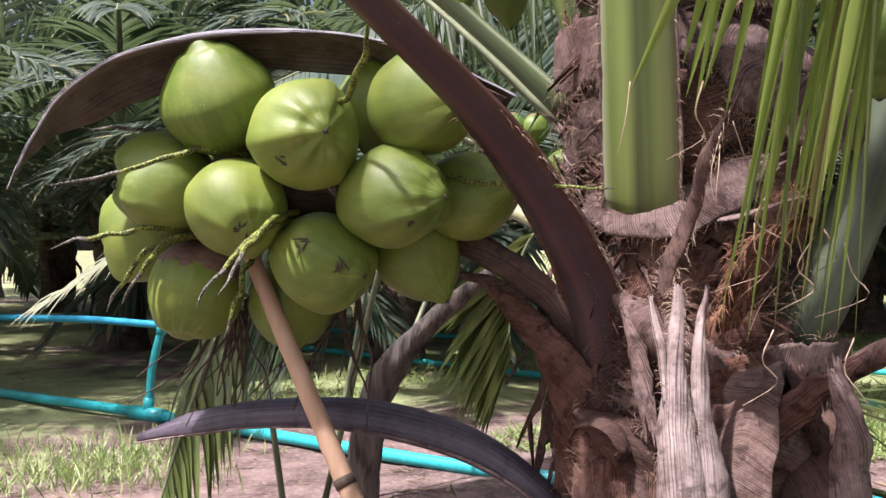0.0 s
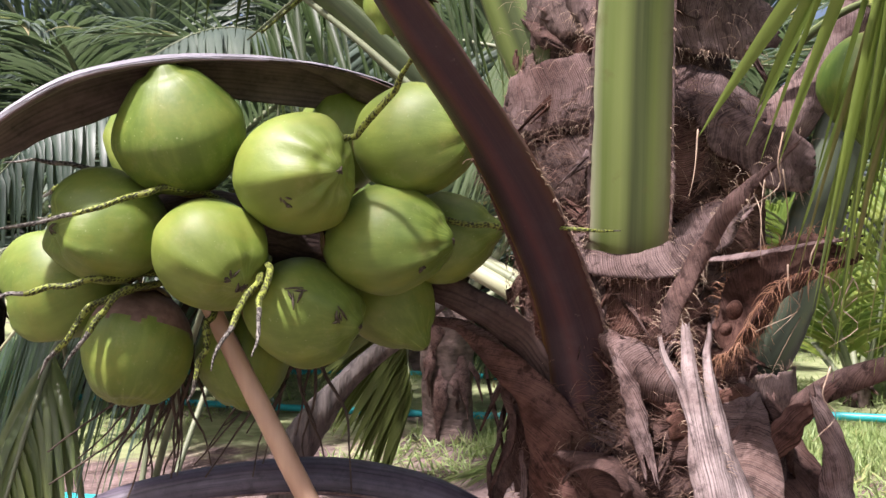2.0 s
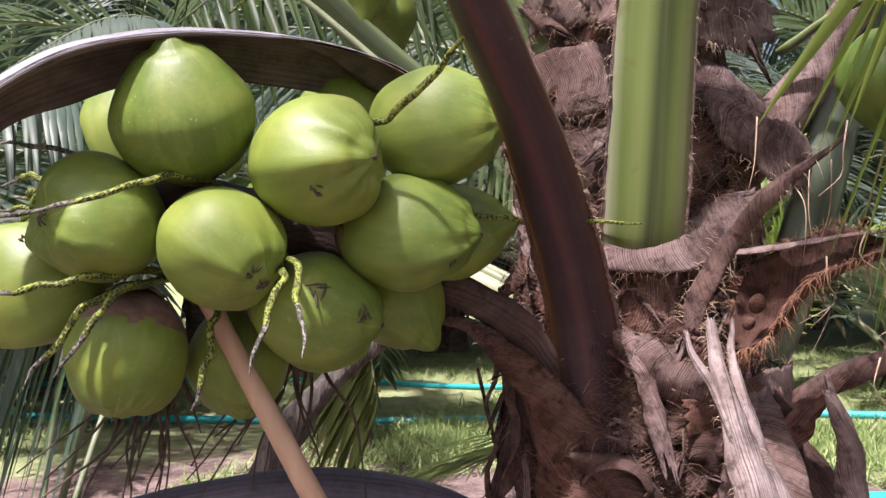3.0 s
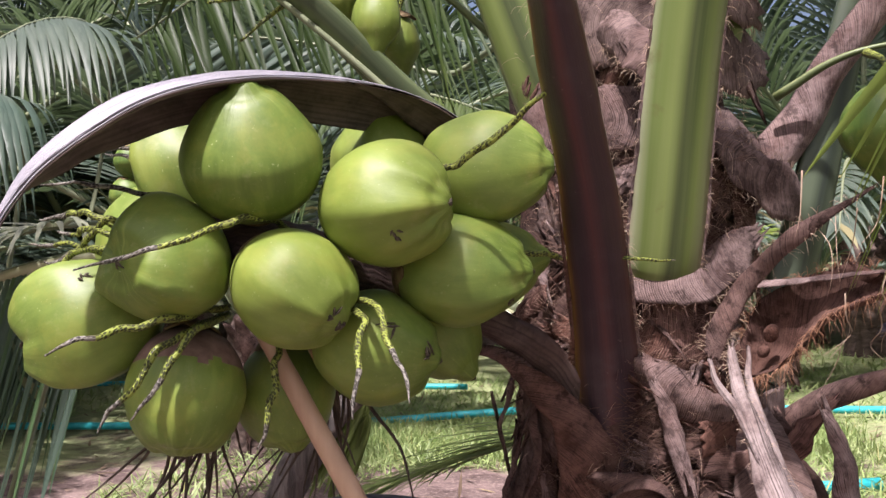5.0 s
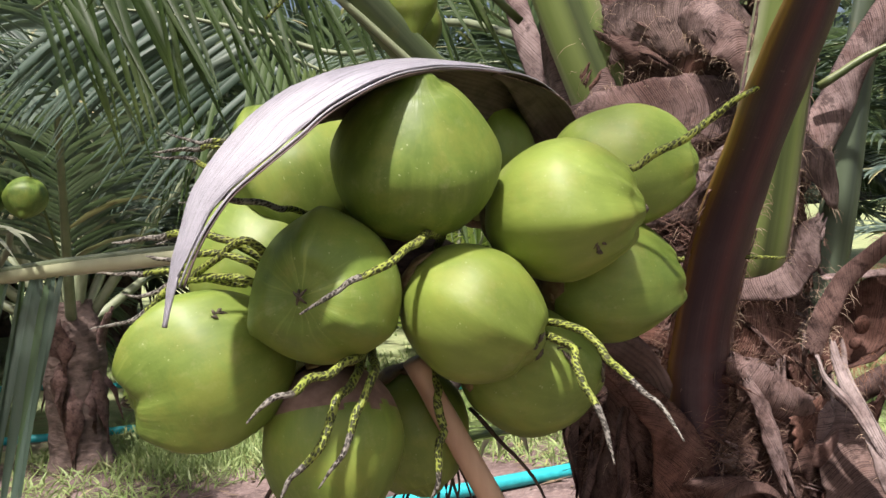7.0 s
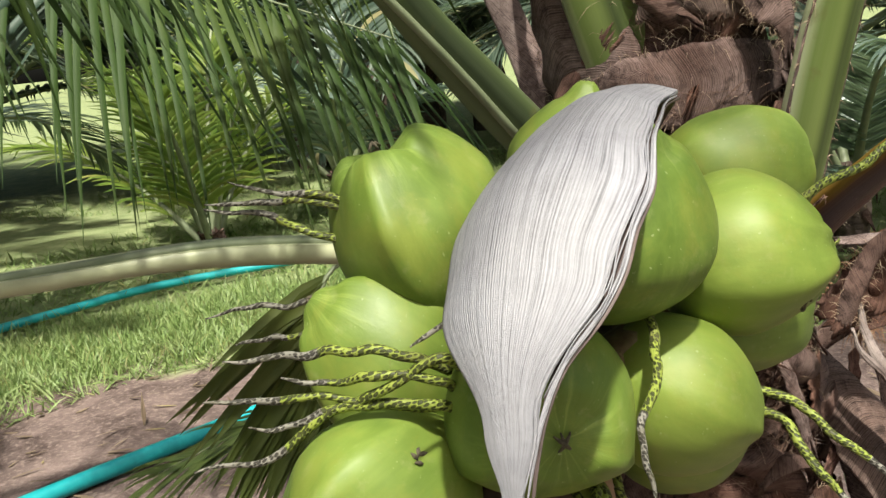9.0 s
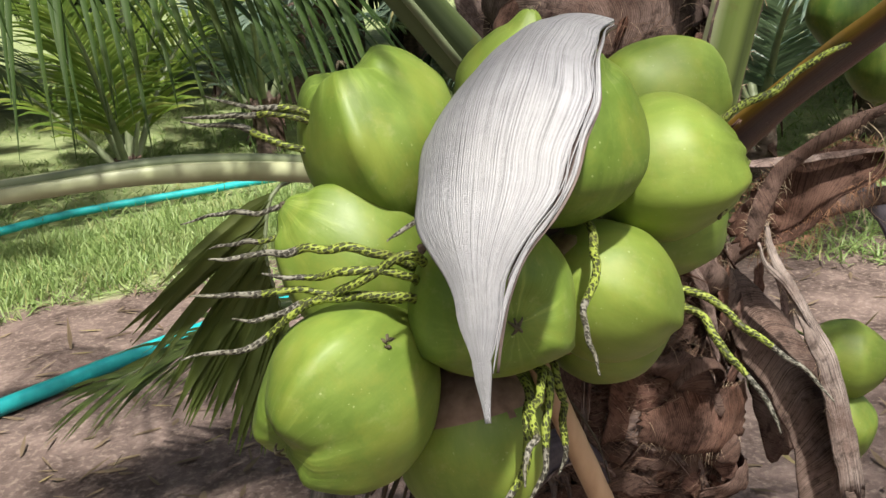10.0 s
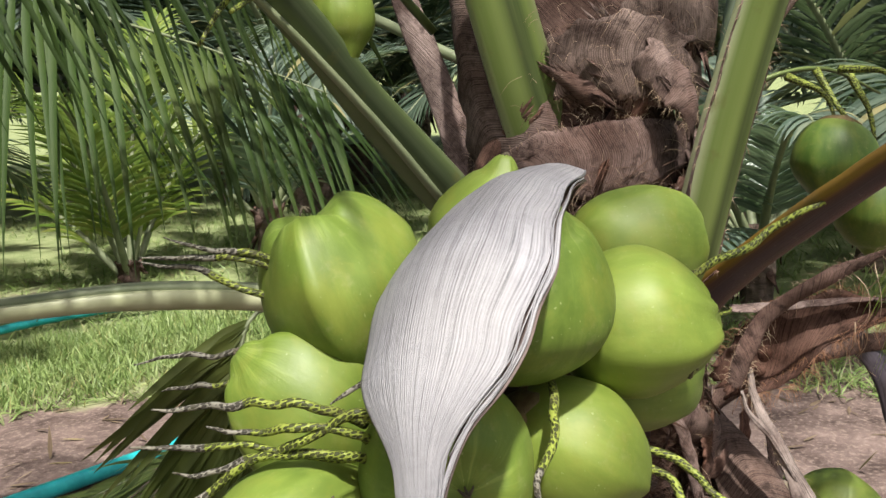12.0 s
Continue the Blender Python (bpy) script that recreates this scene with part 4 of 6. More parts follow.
def add_frond(owner, path, n, length, w, seed, mat=LEAF, label="", stuff=True, **kw):
    stem, leaves = frond_bags(path, n, length, w, seed, **kw)
    f = part("frond", stem, RACHIS_LEAF, owner, label or "arching feather leaf")
    if not stuff:
        per_v, per_f = 3 * (kw.get("k", 5) + 1), 2 * kw.get("k", 5)
        for i in range(len(leaves.v) // per_v):
            one = Bag()
            one.v = leaves.v[i * per_v:(i + 1) * per_v]
            one.f = [[q - i * per_v for q in g] for g in leaves.f[i * per_f:(i + 1) * per_f]]
            one.uv = leaves.uv[i * per_f * 4:(i + 1) * per_f * 4]
            one.mi = leaves.mi[i * per_f:(i + 1) * per_f]
            part("leaflet", one, mat, f)
        return f
    lf = part("foliage", leaves, mat, f)
    tagged(lf, "", "", "", "stuff")
    return f


def hanging_frond(owner, path, n, length, w, seed, mat, label, way, spread=0.15, start=0.4, droop=0.3, radius=0.012, k=6, bend=0.0, turn=0.0):
    """A leaf whose leaflets all hang the same way, each a mesh of its own."""
    rng = random.Random(seed)
    stem = Bag()
    tube(stem, path, ramp((0, radius), (0.5, radius * 0.7), (1, radius * 0.25)), 24, 6)
    f = part("frond", stem, RACHIS_LEAF, owner, label)
    pts = curve(path, 80)
    for i in range(n):
        s = start + (0.995 - start) * (i + rng.random() * 0.8) / n
        q = min(s, 0.994) * 80
        at = pts[int(q)].lerp(pts[int(q) + 1], q - int(q))
        tan = (pts[int(q) + 1] - pts[int(q)]).normalized()
        d = (Vector(way).normalized() + tan * rng.gauss(bend + turn * (s - start) / (1 - start), spread) + V(rng.gauss(0, spread * 0.5), rng.gauss(0, spread * 0.5), 0)).normalized()
        face = tan.cross(d).normalized() + tan * rng.gauss(0, 0.5)
        bag = Bag()
        leaflet(bag, at, d, face, length * rng.uniform(0.75, 1.08) * (1 - 0.35 * ((s - start) / (1 - start)) ** 2), w * rng.uniform(0.7, 1.1), droop * rng.uniform(0.6, 1.4), k, 0.45)
        part("leaflet", bag, mat[i % len(mat)] if isinstance(mat, tuple) else mat, f)
    return f


def background_palm(at, height, fronds, reach, seed, mat, trunk_r=0.15, detail=46, k=4, tilt=(15, 75)):
    rng = random.Random(seed)
    t = thing("coconut_palm", at, "young coconut palm with drooping green fronds in the orchard", "palm tree", "orchard palms")
    x, y, z = at
    bag = trunk_bag(x, y, ramp((0, trunk_r * 1.25), (0.2, trunk_r), (0.8, trunk_r * 1.1), (1, trunk_r * 0.7)), seed, height, 0.02)
    part("trunk", bag, BARK, t)
    for i in range(fronds):
        az = 2 * math.pi * (i * 0.382 + rng.random() * 0.06)
        el = radians(90 - (tilt[0] + (tilt[1] - tilt[0]) * (i + 0.5) / fronds + rng.uniform(-6, 6)))
        L = reach * rng.uniform(0.85, 1.1)
        toward = (math.degrees(az) + 112 + 180) % 360 - 180
        if i > fronds * 0.55 and abs(toward) < 62:
            continue
        d = V(math.cos(az) * math.cos(el), math.sin(az) * math.cos(el), math.sin(el))
        p = V(x, y, height - 0.15) + V(d.x, d.y, 0) * trunk_r * 0.7
        pts = [p.copy()]
        for s in range(5):
            p = p + d * L / 5
            pts.append(p.copy())
            d = (d + V(0, 0, -1) * (0.16 + 0.10 * s)).normalized()
        add_frond(t, pts, detail, L * 0.27, 0.019, seed * 50 + i, mat, k=k, start=0.16, radius=0.03, droop=1.1)
        # dry sheath round the foot of each stalk
    for i in range(12):
        az = rng.uniform(0, 2 * math.pi)
        d = V(math.cos(az), math.sin(az), 0)
        c = V(x, y, 0)
        z0 = height * rng.uniform(0.45, 1.0)
        L = height * rng.uniform(0.2, 0.45)
        bag = Bag()
        ribbon(bag, [c + d * trunk_r * 0.98 + V(0, 0, z0), c + d * trunk_r * rng.uniform(1.15, 1.45) + V(0, 0, z0 - L * 0.4), c + d * trunk_r * rng.uniform(1.0, 1.7) + V(0, 0, z0 - L)], d, ramp((0, 0.03), (0.5, rng.uniform(0.025, 0.06)), (1, 0.008)), 0.5, 0.008, 0.4, 8, 5, 0.012, i + 20, (0, 0), 0.10, 0.0, 0.5)
        part("dead_sheath", bag, FIBRE, t)
    for i in range(7):
        az = 2 * math.pi * i / 7 + rng.random()
        d = V(math.cos(az), math.sin(az), 0)
        c = V(x, y, 0)
        bag = Bag()
        ribbon(bag, [c + d * trunk_r * 0.95 + V(0, 0, height * 0.55), c + d * trunk_r * 1.15 + V(0, 0, height * 0.75), c + d * trunk_r * 1.5 + V(0, 0, height * (0.85 + 0.1 * rng.random()))], d, ramp((0, 0.08), (1, 0.03)), 0.5, 0.012, 0.4, 8, 5, 0.01, i)
        part("leaf_base", bag, FIBRE, t)
    return t


PALM_A = background_palm((1.42, 5.75, 0), 0.90, 17, 2.7, 11, LEAF_DARK, 0.15, 60, 4, (8, 76))

# fronds of the main palm that hang beside and behind the bunch
hanging_frond(palm, [(0.30, 1.78, 0.985), (0.17, 1.98, 1.09), (-0.01, 2.15, 1.145), (-0.163, 2.33, 1.153), (-0.40, 2.75, 1.115), (-0.66, 3.2, 0.98), (-0.88, 3.6, 0.75)], 80, 0.66, 0.012, 5, (LEAF_DEEP, LEAF_DEEP, LEAF), "arching frond with leaflets hanging straight down", (-0.30, -0.08, -1), 0.05, 0.575, 0.25)
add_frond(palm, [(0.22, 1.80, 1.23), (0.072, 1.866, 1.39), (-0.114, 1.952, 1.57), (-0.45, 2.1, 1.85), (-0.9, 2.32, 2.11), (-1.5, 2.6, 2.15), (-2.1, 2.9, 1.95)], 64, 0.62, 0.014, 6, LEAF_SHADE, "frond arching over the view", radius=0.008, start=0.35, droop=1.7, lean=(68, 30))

# the first palm's trunk is out of view; it was added to shade the ground
others = [((-3.7, 5.6), 1.5, 1.1), ((-0.4, 8.6), 2.4, 1.35), ((-4.6, 9.0), 5.2, 1.3), ((5.9, 0.6), 3.0, 1.1), ((1.8, 11.0), 1.1, 1.5), ((11.0, 6.8), 2.0, 1.3),
          ((-2.0, 12.0), 3.3, 1.5), ((9.5, 2.6), 0.3, 1.3), ((6.5, 10.5), 5.0, 1.5), ((-6.5, 6.0), 2.2, 1.2), ((9.5, -1.5), 1.4, 1.2), ((-7, 13), 0.5, 1.5), ((12.5, 6.5), 4.4, 1.5), ((11, 11), 2.9, 1.5),
          ((1, 15), 0.8, 1.7), ((-4.5, 16), 2.5, 1.7), ((5, 15), 4.1, 1.7), ((15, 2.5), 1.9, 1.5), ((15, 9), 5.5, 1.6), ((9, 15), 1.2, 1.7), ((13, 13), 3.9, 1.7), ((18, 6), 0.2, 1.7), ((-1.5, 19), 5.1, 1.9), ((4, 20), 1.6, 1.9), ((13.5, -1), 2.7, 1.5), ((2.4, 9.8), 5.6, 1.6), ((5.0, 11.6), 0.4, 1.9), ((0.2, 11.2), 3.7, 1.8), ((7.4, 11.8), 2.4, 1.9), ((-3.2, 9.6), 4.6, 1.6), ((-6.2, 15.5), 1.0, 1.7), ((-9.5, 20), 2.0, 2.0), ((-4.4, 13.0), 3.0, 1.6), ((-8.5, 11.0), 0.7, 1.5), ((7.6, 1.7), 4.3, 1.3), ((11.5, 0.5), 1.3, 1.5), ((8.6, -0.3), 5.2, 1.3), ((8.4, 6.2), 3.6, 1.5), ((9.2, 7.6), 4.9, 1.6)]
for (px, py), turn, size in others:
    copy_thing(PALM_A, Matrix.Translation((px, py, 0)) @ Matrix.Rotation(turn, 4, "Z") @ Matrix.Scale(size, 4))

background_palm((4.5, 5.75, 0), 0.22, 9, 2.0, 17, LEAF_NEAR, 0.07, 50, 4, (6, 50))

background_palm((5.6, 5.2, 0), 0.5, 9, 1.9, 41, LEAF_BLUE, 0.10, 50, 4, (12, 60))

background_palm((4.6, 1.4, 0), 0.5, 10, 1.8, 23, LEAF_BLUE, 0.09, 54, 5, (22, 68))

# ---- pipes ----


def pipe(points, r, mat, label, fittings=()):
    t = thing("irrigation_pipe", points[0], label, "pipe")
    bag = Bag()
    tube(bag, points, r, 40, 12)
    part("tube", bag, mat, t)
    for a, b, rr in fittings:
        bag = Bag()
        tube(bag, [a, (Vector(a) + Vector(b)) / 2, b], rr, 2, 12)
        part("coupling", bag, mat, t)
    return t


pipe([(-4.5, 7.55, 0.035), (-2.97, 6.46, 0.035), (-1.72, 5.63, 0.035), (0.19, 4.20, 0.035), (1.0, 3.90, 0.035), (1.9, 3.52, 0.035), (3.2, 2.9, 0.035)], 0.031, PVC, "teal plastic irrigation pipe lying on the soil",
     [((-1.84, 5.705, 0.035), (-1.60, 5.545, 0.035), 0.042), ((0.5, 4.09, 0.035), (0.62, 4.05, 0.035), 0.041)])
riser = pipe([(-1.72, 5.63, 0.05), (-1.70, 5.63, 0.3), (-1.64, 5.63, 0.55)], 0.024, PVC, "teal plastic riser pipe standing on the main pipe", [((-1.725, 5.63, 0.04), (-1.718, 5.63, 0.13), 0.031), ((-1.65, 5.63, 0.50), (-1.638, 5.63, 0.57), 0.030)])
pipe([(-1.64, 5.63, 0.555), (-2.2, 5.9, 0.57), (-2.9, 6.2, 0.56)], 0.022, PVC_BLUE, "blue plastic pipe run off the riser")
pipe([(-1.5, 9.6, 0.03), (0.6, 7.55, 0.03), (2.1, 6.25, 0.03), (2.95, 5.72, 0.06), (3.5, 5.42, 0.07), (4.2, 4.80, 0.06), (5.2, 3.9, 0.04)], 0.026, PVC, "thin teal irrigation pipe further off on the grass")
pipe([(-4, 13.0, 0.03), (1.9, 9.6, 0.03), (3.1, 8.0, 0.03), (3.9, 7.1, 0.03)], 0.026, PVC, "distant teal irrigation pipe on the grass")

# ---- sheaths, straps and stubs round the crown ----


def out(p):
    return (Vector(p) - V(CX, CY, Vector(p).z)).normalized()


def sheath(name, path, half, mat, label="", cup=0.25, thick=0.005, n=40, rip=0.004, seed=0, ups=None, rag=0.0, lift=0.0, fray=0.22):
    bag = Bag()
    ups = ups or [out(p) + V(0, 0, lift) for p in path]
    ribbon(bag, path, ups, half, cup, thick, 0.5, n, 12, rip, seed, (0, 0), rag or 0.03, 0.0, fray)
    ob = part(name, bag, mat, palm, label)
    if name in ("leaf_sheath", "fibre_mat", "collar", "wrapped_fold", "folded_flap", "torn_flap", "sheath_strap", "rolled_sheath"):
        hairs = Bag()
        for u in (1.0, -1.0):
            fringe(hairs, ribbon_edge(path, ups, half, cup, u, 40), 0.02, 0.98, 46, 0.020, seed * 7 + int(u) + 900, 0.00042, 0.3)
        tagged(part("fibre_hair", hairs, HAIR if seed % 2 else HAIR_BROWN, ob), "", "", "", "stuff")
    return ob


sheath("leaf_sheath", [(0.375, 1.435, 1.325), (0.275, 1.485, 1.318), (0.225, 1.538, 1.316), (0.188, 1.615, 1.310), (0.20, 1.71, 1.300)], ramp((0, 0.035), (0.4, 0.058), (0.8, 0.050), (1, 0.020)), SHEATH, "pinkish-brown ribbed leaf sheath", 0.1, seed=1, rag=0.05)
sheath("leaf_sheath", [(0.30, 1.47, 1.19), (0.266, 1.504, 1.195), (0.222, 1.557, 1.188), (0.205, 1.64, 1.17)], 0.05, SHEATH_DARK, "brown ribbed leaf sheath", 0.15, seed=2)
sheath("leaf_sheath", [(0.34, 1.45, 1.425), (0.42, 1.43, 1.43), (0.493, 1.432, 1.425), (0.60, 1.46, 1.42)], ramp((0, 0.055), (0.7, 0.06), (1, 0.035)), SHEATH_DARK, "brown ribbed leaf sheath", 0.15, seed=3, rag=0.04)
sheath("leaf_sheath", [(0.36, 1.442, 1.31), (0.43, 1.43, 1.31), (0.488, 1.430, 1.30), (0.607, 1.475, 1.28)], ramp((0, 0.045), (0.6, 0.045), (1, 0.02)), SHEATH, "brown ribbed leaf sheath", 0.2, seed=4, lift=0.4)
sheath("folded_flap", [(0.385, 1.432, 1.305), (0.44, 1.412, 1.262), (0.50, 1.398, 1.215), (0.57, 1.40, 1.195), (0.645, 1.43, 1.190)], ramp((0, 0.012), (0.4, 0.045), (0.7, 0.055), (1, 0.035)), SHEATH, "triangular folded dry flap", 0.12, seed=5, rag=0.05)
sheath("fibre_mat", [(0.385, 1.440, 1.27), (0.397, 1.436, 1.16), (0.403, 1.432, 1.07)], 0.065, FIBRE_MAT, "reddish woven fibre mat", 0.3, seed=6)
sheath("fibre_mat", [(0.52, 1.452, 1.25), (0.53, 1.445, 1.14), (0.53, 1.44, 1.02)], 0.075, FIBRE_MAT, "brown woven fibre mat", 0.3, seed=7)
sheath("collar", [(0.225, 1.53, 1.068), (0.26, 1.47, 1.060), (0.310, 1.420, 1.052), (0.372, 1.402, 1.066), (0.44, 1.395, 1.105), (0.49, 1.40, 1.13)], ramp((0, 0.026), (0.3, 0.040), (0.7, 0.036), (1, 0.016)), SHEATH, "grey-brown wrapped sheath edge", 0.12, 0.004, seed=8, rag=0.05, lift=0.3)
sheath("fibre_mat", [(0.235, 1.55, 0.98), (0.270, 1.492, 0.975), (0.325, 1.438, 0.955), (0.41, 1.42, 0.96)], 0.075, FIBRE_MAT, "reddish-brown fibre mat", 0.15, seed=9)
sheath("wrapped_fold", [(0.262, 1.475, 0.925), (0.285, 1.440, 0.895), (0.318, 1.415, 0.868), (0.385, 1.400, 0.835), (0.43, 1.405, 0.83)], ramp((0, 0.022), (0.5, 0.042), (1, 0.022)), SHEATH, "pale ribbed fold of a leaf sheath", 0.75, 0.012, seed=10)
sheath("frayed_strip", [(0.272, 1.452, 0.905), (0.288, 1.426, 0.83), (0.300, 1.408, 0.742)], ramp((0, 0.010), (0.6, 0.016), (1, 0.012)), FIBRE_PALE, "frayed hanging strip", 0.6, seed=11, rag=0.08)
sheath("rolled_sheath", [(0.205, 1.53, 0.745), (0.220, 1.47, 0.742), (0.245, 1.435, 0.725), (0.276, 1.415, 0.680), (0.30, 1.40, 0.62)], ramp((0, 0.012), (0.4, 0.035), (1, 0.028)), FIBRE, "pale brown sheath rolled at its lip", 1.5, 0.006, seed=12, lift=0.5)
sheath("hanging_sheath", [(0.205, 1.60, 0.90), (0.185, 1.625, 0.80), (0.170, 1.68, 0.70), (0.165, 1.74, 0.60)], ramp((0, 0.03), (0.5, 0.04), (1, 0.02)), FIBRE, "dark ragged hanging sheath", 0.5, seed=13, rag=0.12)
sheath("leaf_sheath", [(0.44, 1.405, 0.815), (0.53, 1.410, 0.82), (0.61, 1.46, 0.82), (0.66, 1.55, 0.81)], ramp((0, 0.03), (0.5, 0.045), (1, 0.03)), SHEATH_DARK, "reddish-brown ribbed leaf sheath", 0.05, seed=15)
sheath("leaf_sheath", [(0.22, 1.63, 1.455), (0.232, 1.52, 1.47), (0.30, 1.435, 1.45)], ramp((0, 0.05), (0.6, 0.062), (1, 0.05)), SHEATH_DARK, "brown ribbed leaf sheath", 0.1, seed=18)
sheath("torn_flap", [(0.235, 1.495, 1.475), (0.255, 1.447, 1.43), (0.262, 1.425, 1.39), (0.270, 1.425, 1.345)], ramp((0, 0.035), (0.5, 0.032), (1, 0.006)), SHEATH, "torn grey flap hanging from a sheath", 0.5, seed=19, rag=0.03)
sheath("leaf_sheath", [(0.25, 1.52, 1.56), (0.31, 1.448, 1.545), (0.43, 1.40, 1.53), (0.55, 1.43, 1.54)], 0.055, SHEATH_DARK, "brown ribbed leaf sheath", 0.15, seed=20, rag=0.05)
sheath("leaf_sheath", [(0.33, 1.83, 1.62), (0.27, 1.79, 1.48), (0.235, 1.74, 1.36), (0.225, 1.68, 1.24)], ramp((0, 0.05), (0.5, 0.07), (1, 0.08)), SHEATH_DARK, "brown leaf sheath behind the bunch", 0.3, seed=21)
sheath("leaf_sheath", [(0.235, 1.72, 1.60), (0.228, 1.70, 1.47), (0.222, 1.68, 1.36), (0.215, 1.66, 1.25)], ramp((0, 0.03), (0.5, 0.045), (1, 0.06)), SHEATH, "brown leaf sheath behind the bunch", 0.4, seed=22)

# layered matted fibre low on the trunk, each layer lying aslant over the next
rng = random.Random(19)
for i in range(34):
    z = 0.40 + 0.46 * i / 33 + rng.uniform(-0.02, 0.02)
    a0 = rng.uniform(-205, -70) if z < 0.70 else rng.uniform(-130, -80)
    span = rng.uniform(45, 95)
    dz = rng.choice((-1, 1, 1)) * rng.uniform(0.03, 0.10)
    r0 = rng.uniform(0.203, 0.222)
    path = []
    for k in range(5):
        a = radians(a0 + span * k / 4)
        r = r0 + 0.006 * math.sin(k * 1.9 + i)
        path.append(V(CX + r * math.cos(a), CY + r * math.sin(a), z - dz * (k / 4 - 0.5)))
    hw = rng.uniform(0.020, 0.048)
    sheath("fibre_layer", path, ramp((0, hw * 0.5), (0.4, hw), (0.75, hw * 0.9), (1, hw * 0.3)), rng.choice((FIBRE_DUST, FIBRE_DUST, FIBRE, FIBRE_RED)), "", rng.uniform(0.0, 0.12), 0.004, 28, 0.006, 300 + i, rag=0.07, fray=0.5)
for i in range(18):
    z = 0.36 + 0.44 * i / 17 + rng.uniform(-0.03, 0.03)
    a0 = rng.uniform(-132, -88)
    span = rng.uniform(30, 62)
    r0 = rng.uniform(0.235, 0.285)
    dz = rng.uniform(-0.05, 0.14)
    path = []
    for k in range(5):
        a = radians(a0 + span * k / 4)
        r = r0 - 0.05 * (abs(k - 2) / 2) ** 2
        path.append(V(CX + r * math.cos(a), CY + r * math.sin(a), z - dz * (k / 4 - 0.5)))
    hw = rng.uniform(0.024, 0.055)
    sheath("fibre_layer", path, ramp((0, hw * 0.5), (0.4, hw), (0.75, hw * 0.9), (1, hw * 0.3)), rng.choice((FIBRE_DUST, FIBRE, FIBRE, FIBRE_PALE)), "", rng.uniform(0.05, 0.3), 0.004, 28, 0.006, 500 + i, rag=0.08, fray=0.4)
foot = [V(CX + r * math.cos(radians(a)), CY + r * math.sin(radians(a)), z) for a, r, z in ((-178, 0.206, 0.720), (-160, 0.222, 0.695), (-144, 0.230, 0.672), (-126, 0.226, 0.650), (-106, 0.218, 0.628))]
sheath("fibre_layer", foot, ramp((0, 0.020), (0.4, 0.036), (1, 0.030)), FIBRE_DUST, "matted fibre over the foot of the cut stalk", 0.05, 0.004, 40, 0.005, 340, fray=0.5)
sheath("fibre_layer", [p + V(0, 0, -0.06) + out(p) * 0.006 for p in foot], ramp((0, 0.016), (0.5, 0.038), (1, 0.026)), FIBRE_PALE, "pale slanting layer of sheath", 0.10, 0.004, 40, 0.005, 341, fray=0.5)

# old leaf base with torn sides that opens outwards
sheath("sheath_strap", [(0.305, 1.360, 0.935), (0.315, 1.345, 0.985), (0.335, 1.310, 1.05), (0.330, 1.215, 1.120), (0.335, 1.105, 1.175)], ramp((0, 0.014), (0.3, 0.018), (0.7, 0.013), (1, 0.003)), FIBRE, "brown torn strap curving outwards", 0.3, 0.003, seed=23, rip=0.004, ups=[V(-0.8, -0.5, 0.1)] * 5)
sheath("sheath_cup", [(0.42, 1.39, 0.90), (0.425, 1.335, 0.935), (0.43, 1.27, 0.985), (0.43, 1.20, 1.02), (0.43, 1.12, 1.04)], ramp((0, 0.035), (0.4, 0.060), (0.75, 0.045), (1, 0.015)), FIBRE_RED, "orange-brown hollow of an old leaf base", -0.7, 0.008, seed=24, rip=0.008, ups=[V(-0.55, -0.5, 0.65)] * 5, rag=0.06)
sheath("cup_rim", [(0.40, 1.37, 1.045), (0.41, 1.29, 1.05), (0.42, 1.20, 1.058), (0.43, 1.11, 1.066)], ramp((0, 0.012), (0.5, 0.009), (1, 0.003)), FIBRE_PALE, "pale dry rim", 0.2, 0.003, seed=25, ups=[V(-0.4, -0.2, 0.9)] * 4)

CUP_PATH = [(0.42, 1.39, 0.90), (0.425, 1.335, 0.935), (0.43, 1.27, 0.985), (0.43, 1.20, 1.02), (0.43, 1.12, 1.04)]
for k, u in enumerate((1.0, -1.0, 0.6)):
    bag = Bag()
    fringe(bag, ribbon_edge(CUP_PATH, V(-0.55, -0.5, 0.65), ramp((0, 0.035), (0.4, 0.060), (0.75, 0.045), (1, 0.015)), -0.7, u, 50), 0.1, 1.0, 150, 0.030, 170 + k, 0.0005)
    tagged(part("fibre_hair", bag, HAIR_RED, palm), "", "", "", "stuff")

# torn pale stub with two prongs, in front
STUB_PATH = [(0.324, 1.335, 0.952), (0.321, 1.325, 0.915), (0.308, 1.292, 0.857), (0.298, 1.252, 0.786), (0.294, 1.218, 0.713), (0.296, 1.17, 0.50)]
RIGHT_PATH = [(0.366, 1.338, 0.947), (0.356, 1.325, 0.899), (0.344, 1.292, 0.842), (0.336, 1.252, 0.771), (0.334, 1.222, 0.711), (0.338, 1.18, 0.50)]
STUB_WIDE = ramp((0, 0.007), (0.15, 0.010), (0.4, 0.014), (0.7, 0.024), (1, 0.034))
sheath("torn_stub", STUB_PATH, STUB_WIDE, STUB, "pale weathered torn leaf stub", 0.7, 0.006, 44, 0.004, 26, rag=0.0, fray=0.30, ups=[V(-0.45, -0.85, 0.15)] * 6)
sheath("torn_stub", RIGHT_PATH, ramp((0, 0.003), (0.2, 0.007), (0.45, 0.012), (0.7, 0.024), (1, 0.034)), STUB, "pale weathered torn leaf stub", 0.7, 0.006, 44, 0.004, 27, fray=0.30, ups=[V(-0.15, -0.95, 0.15)] * 6)
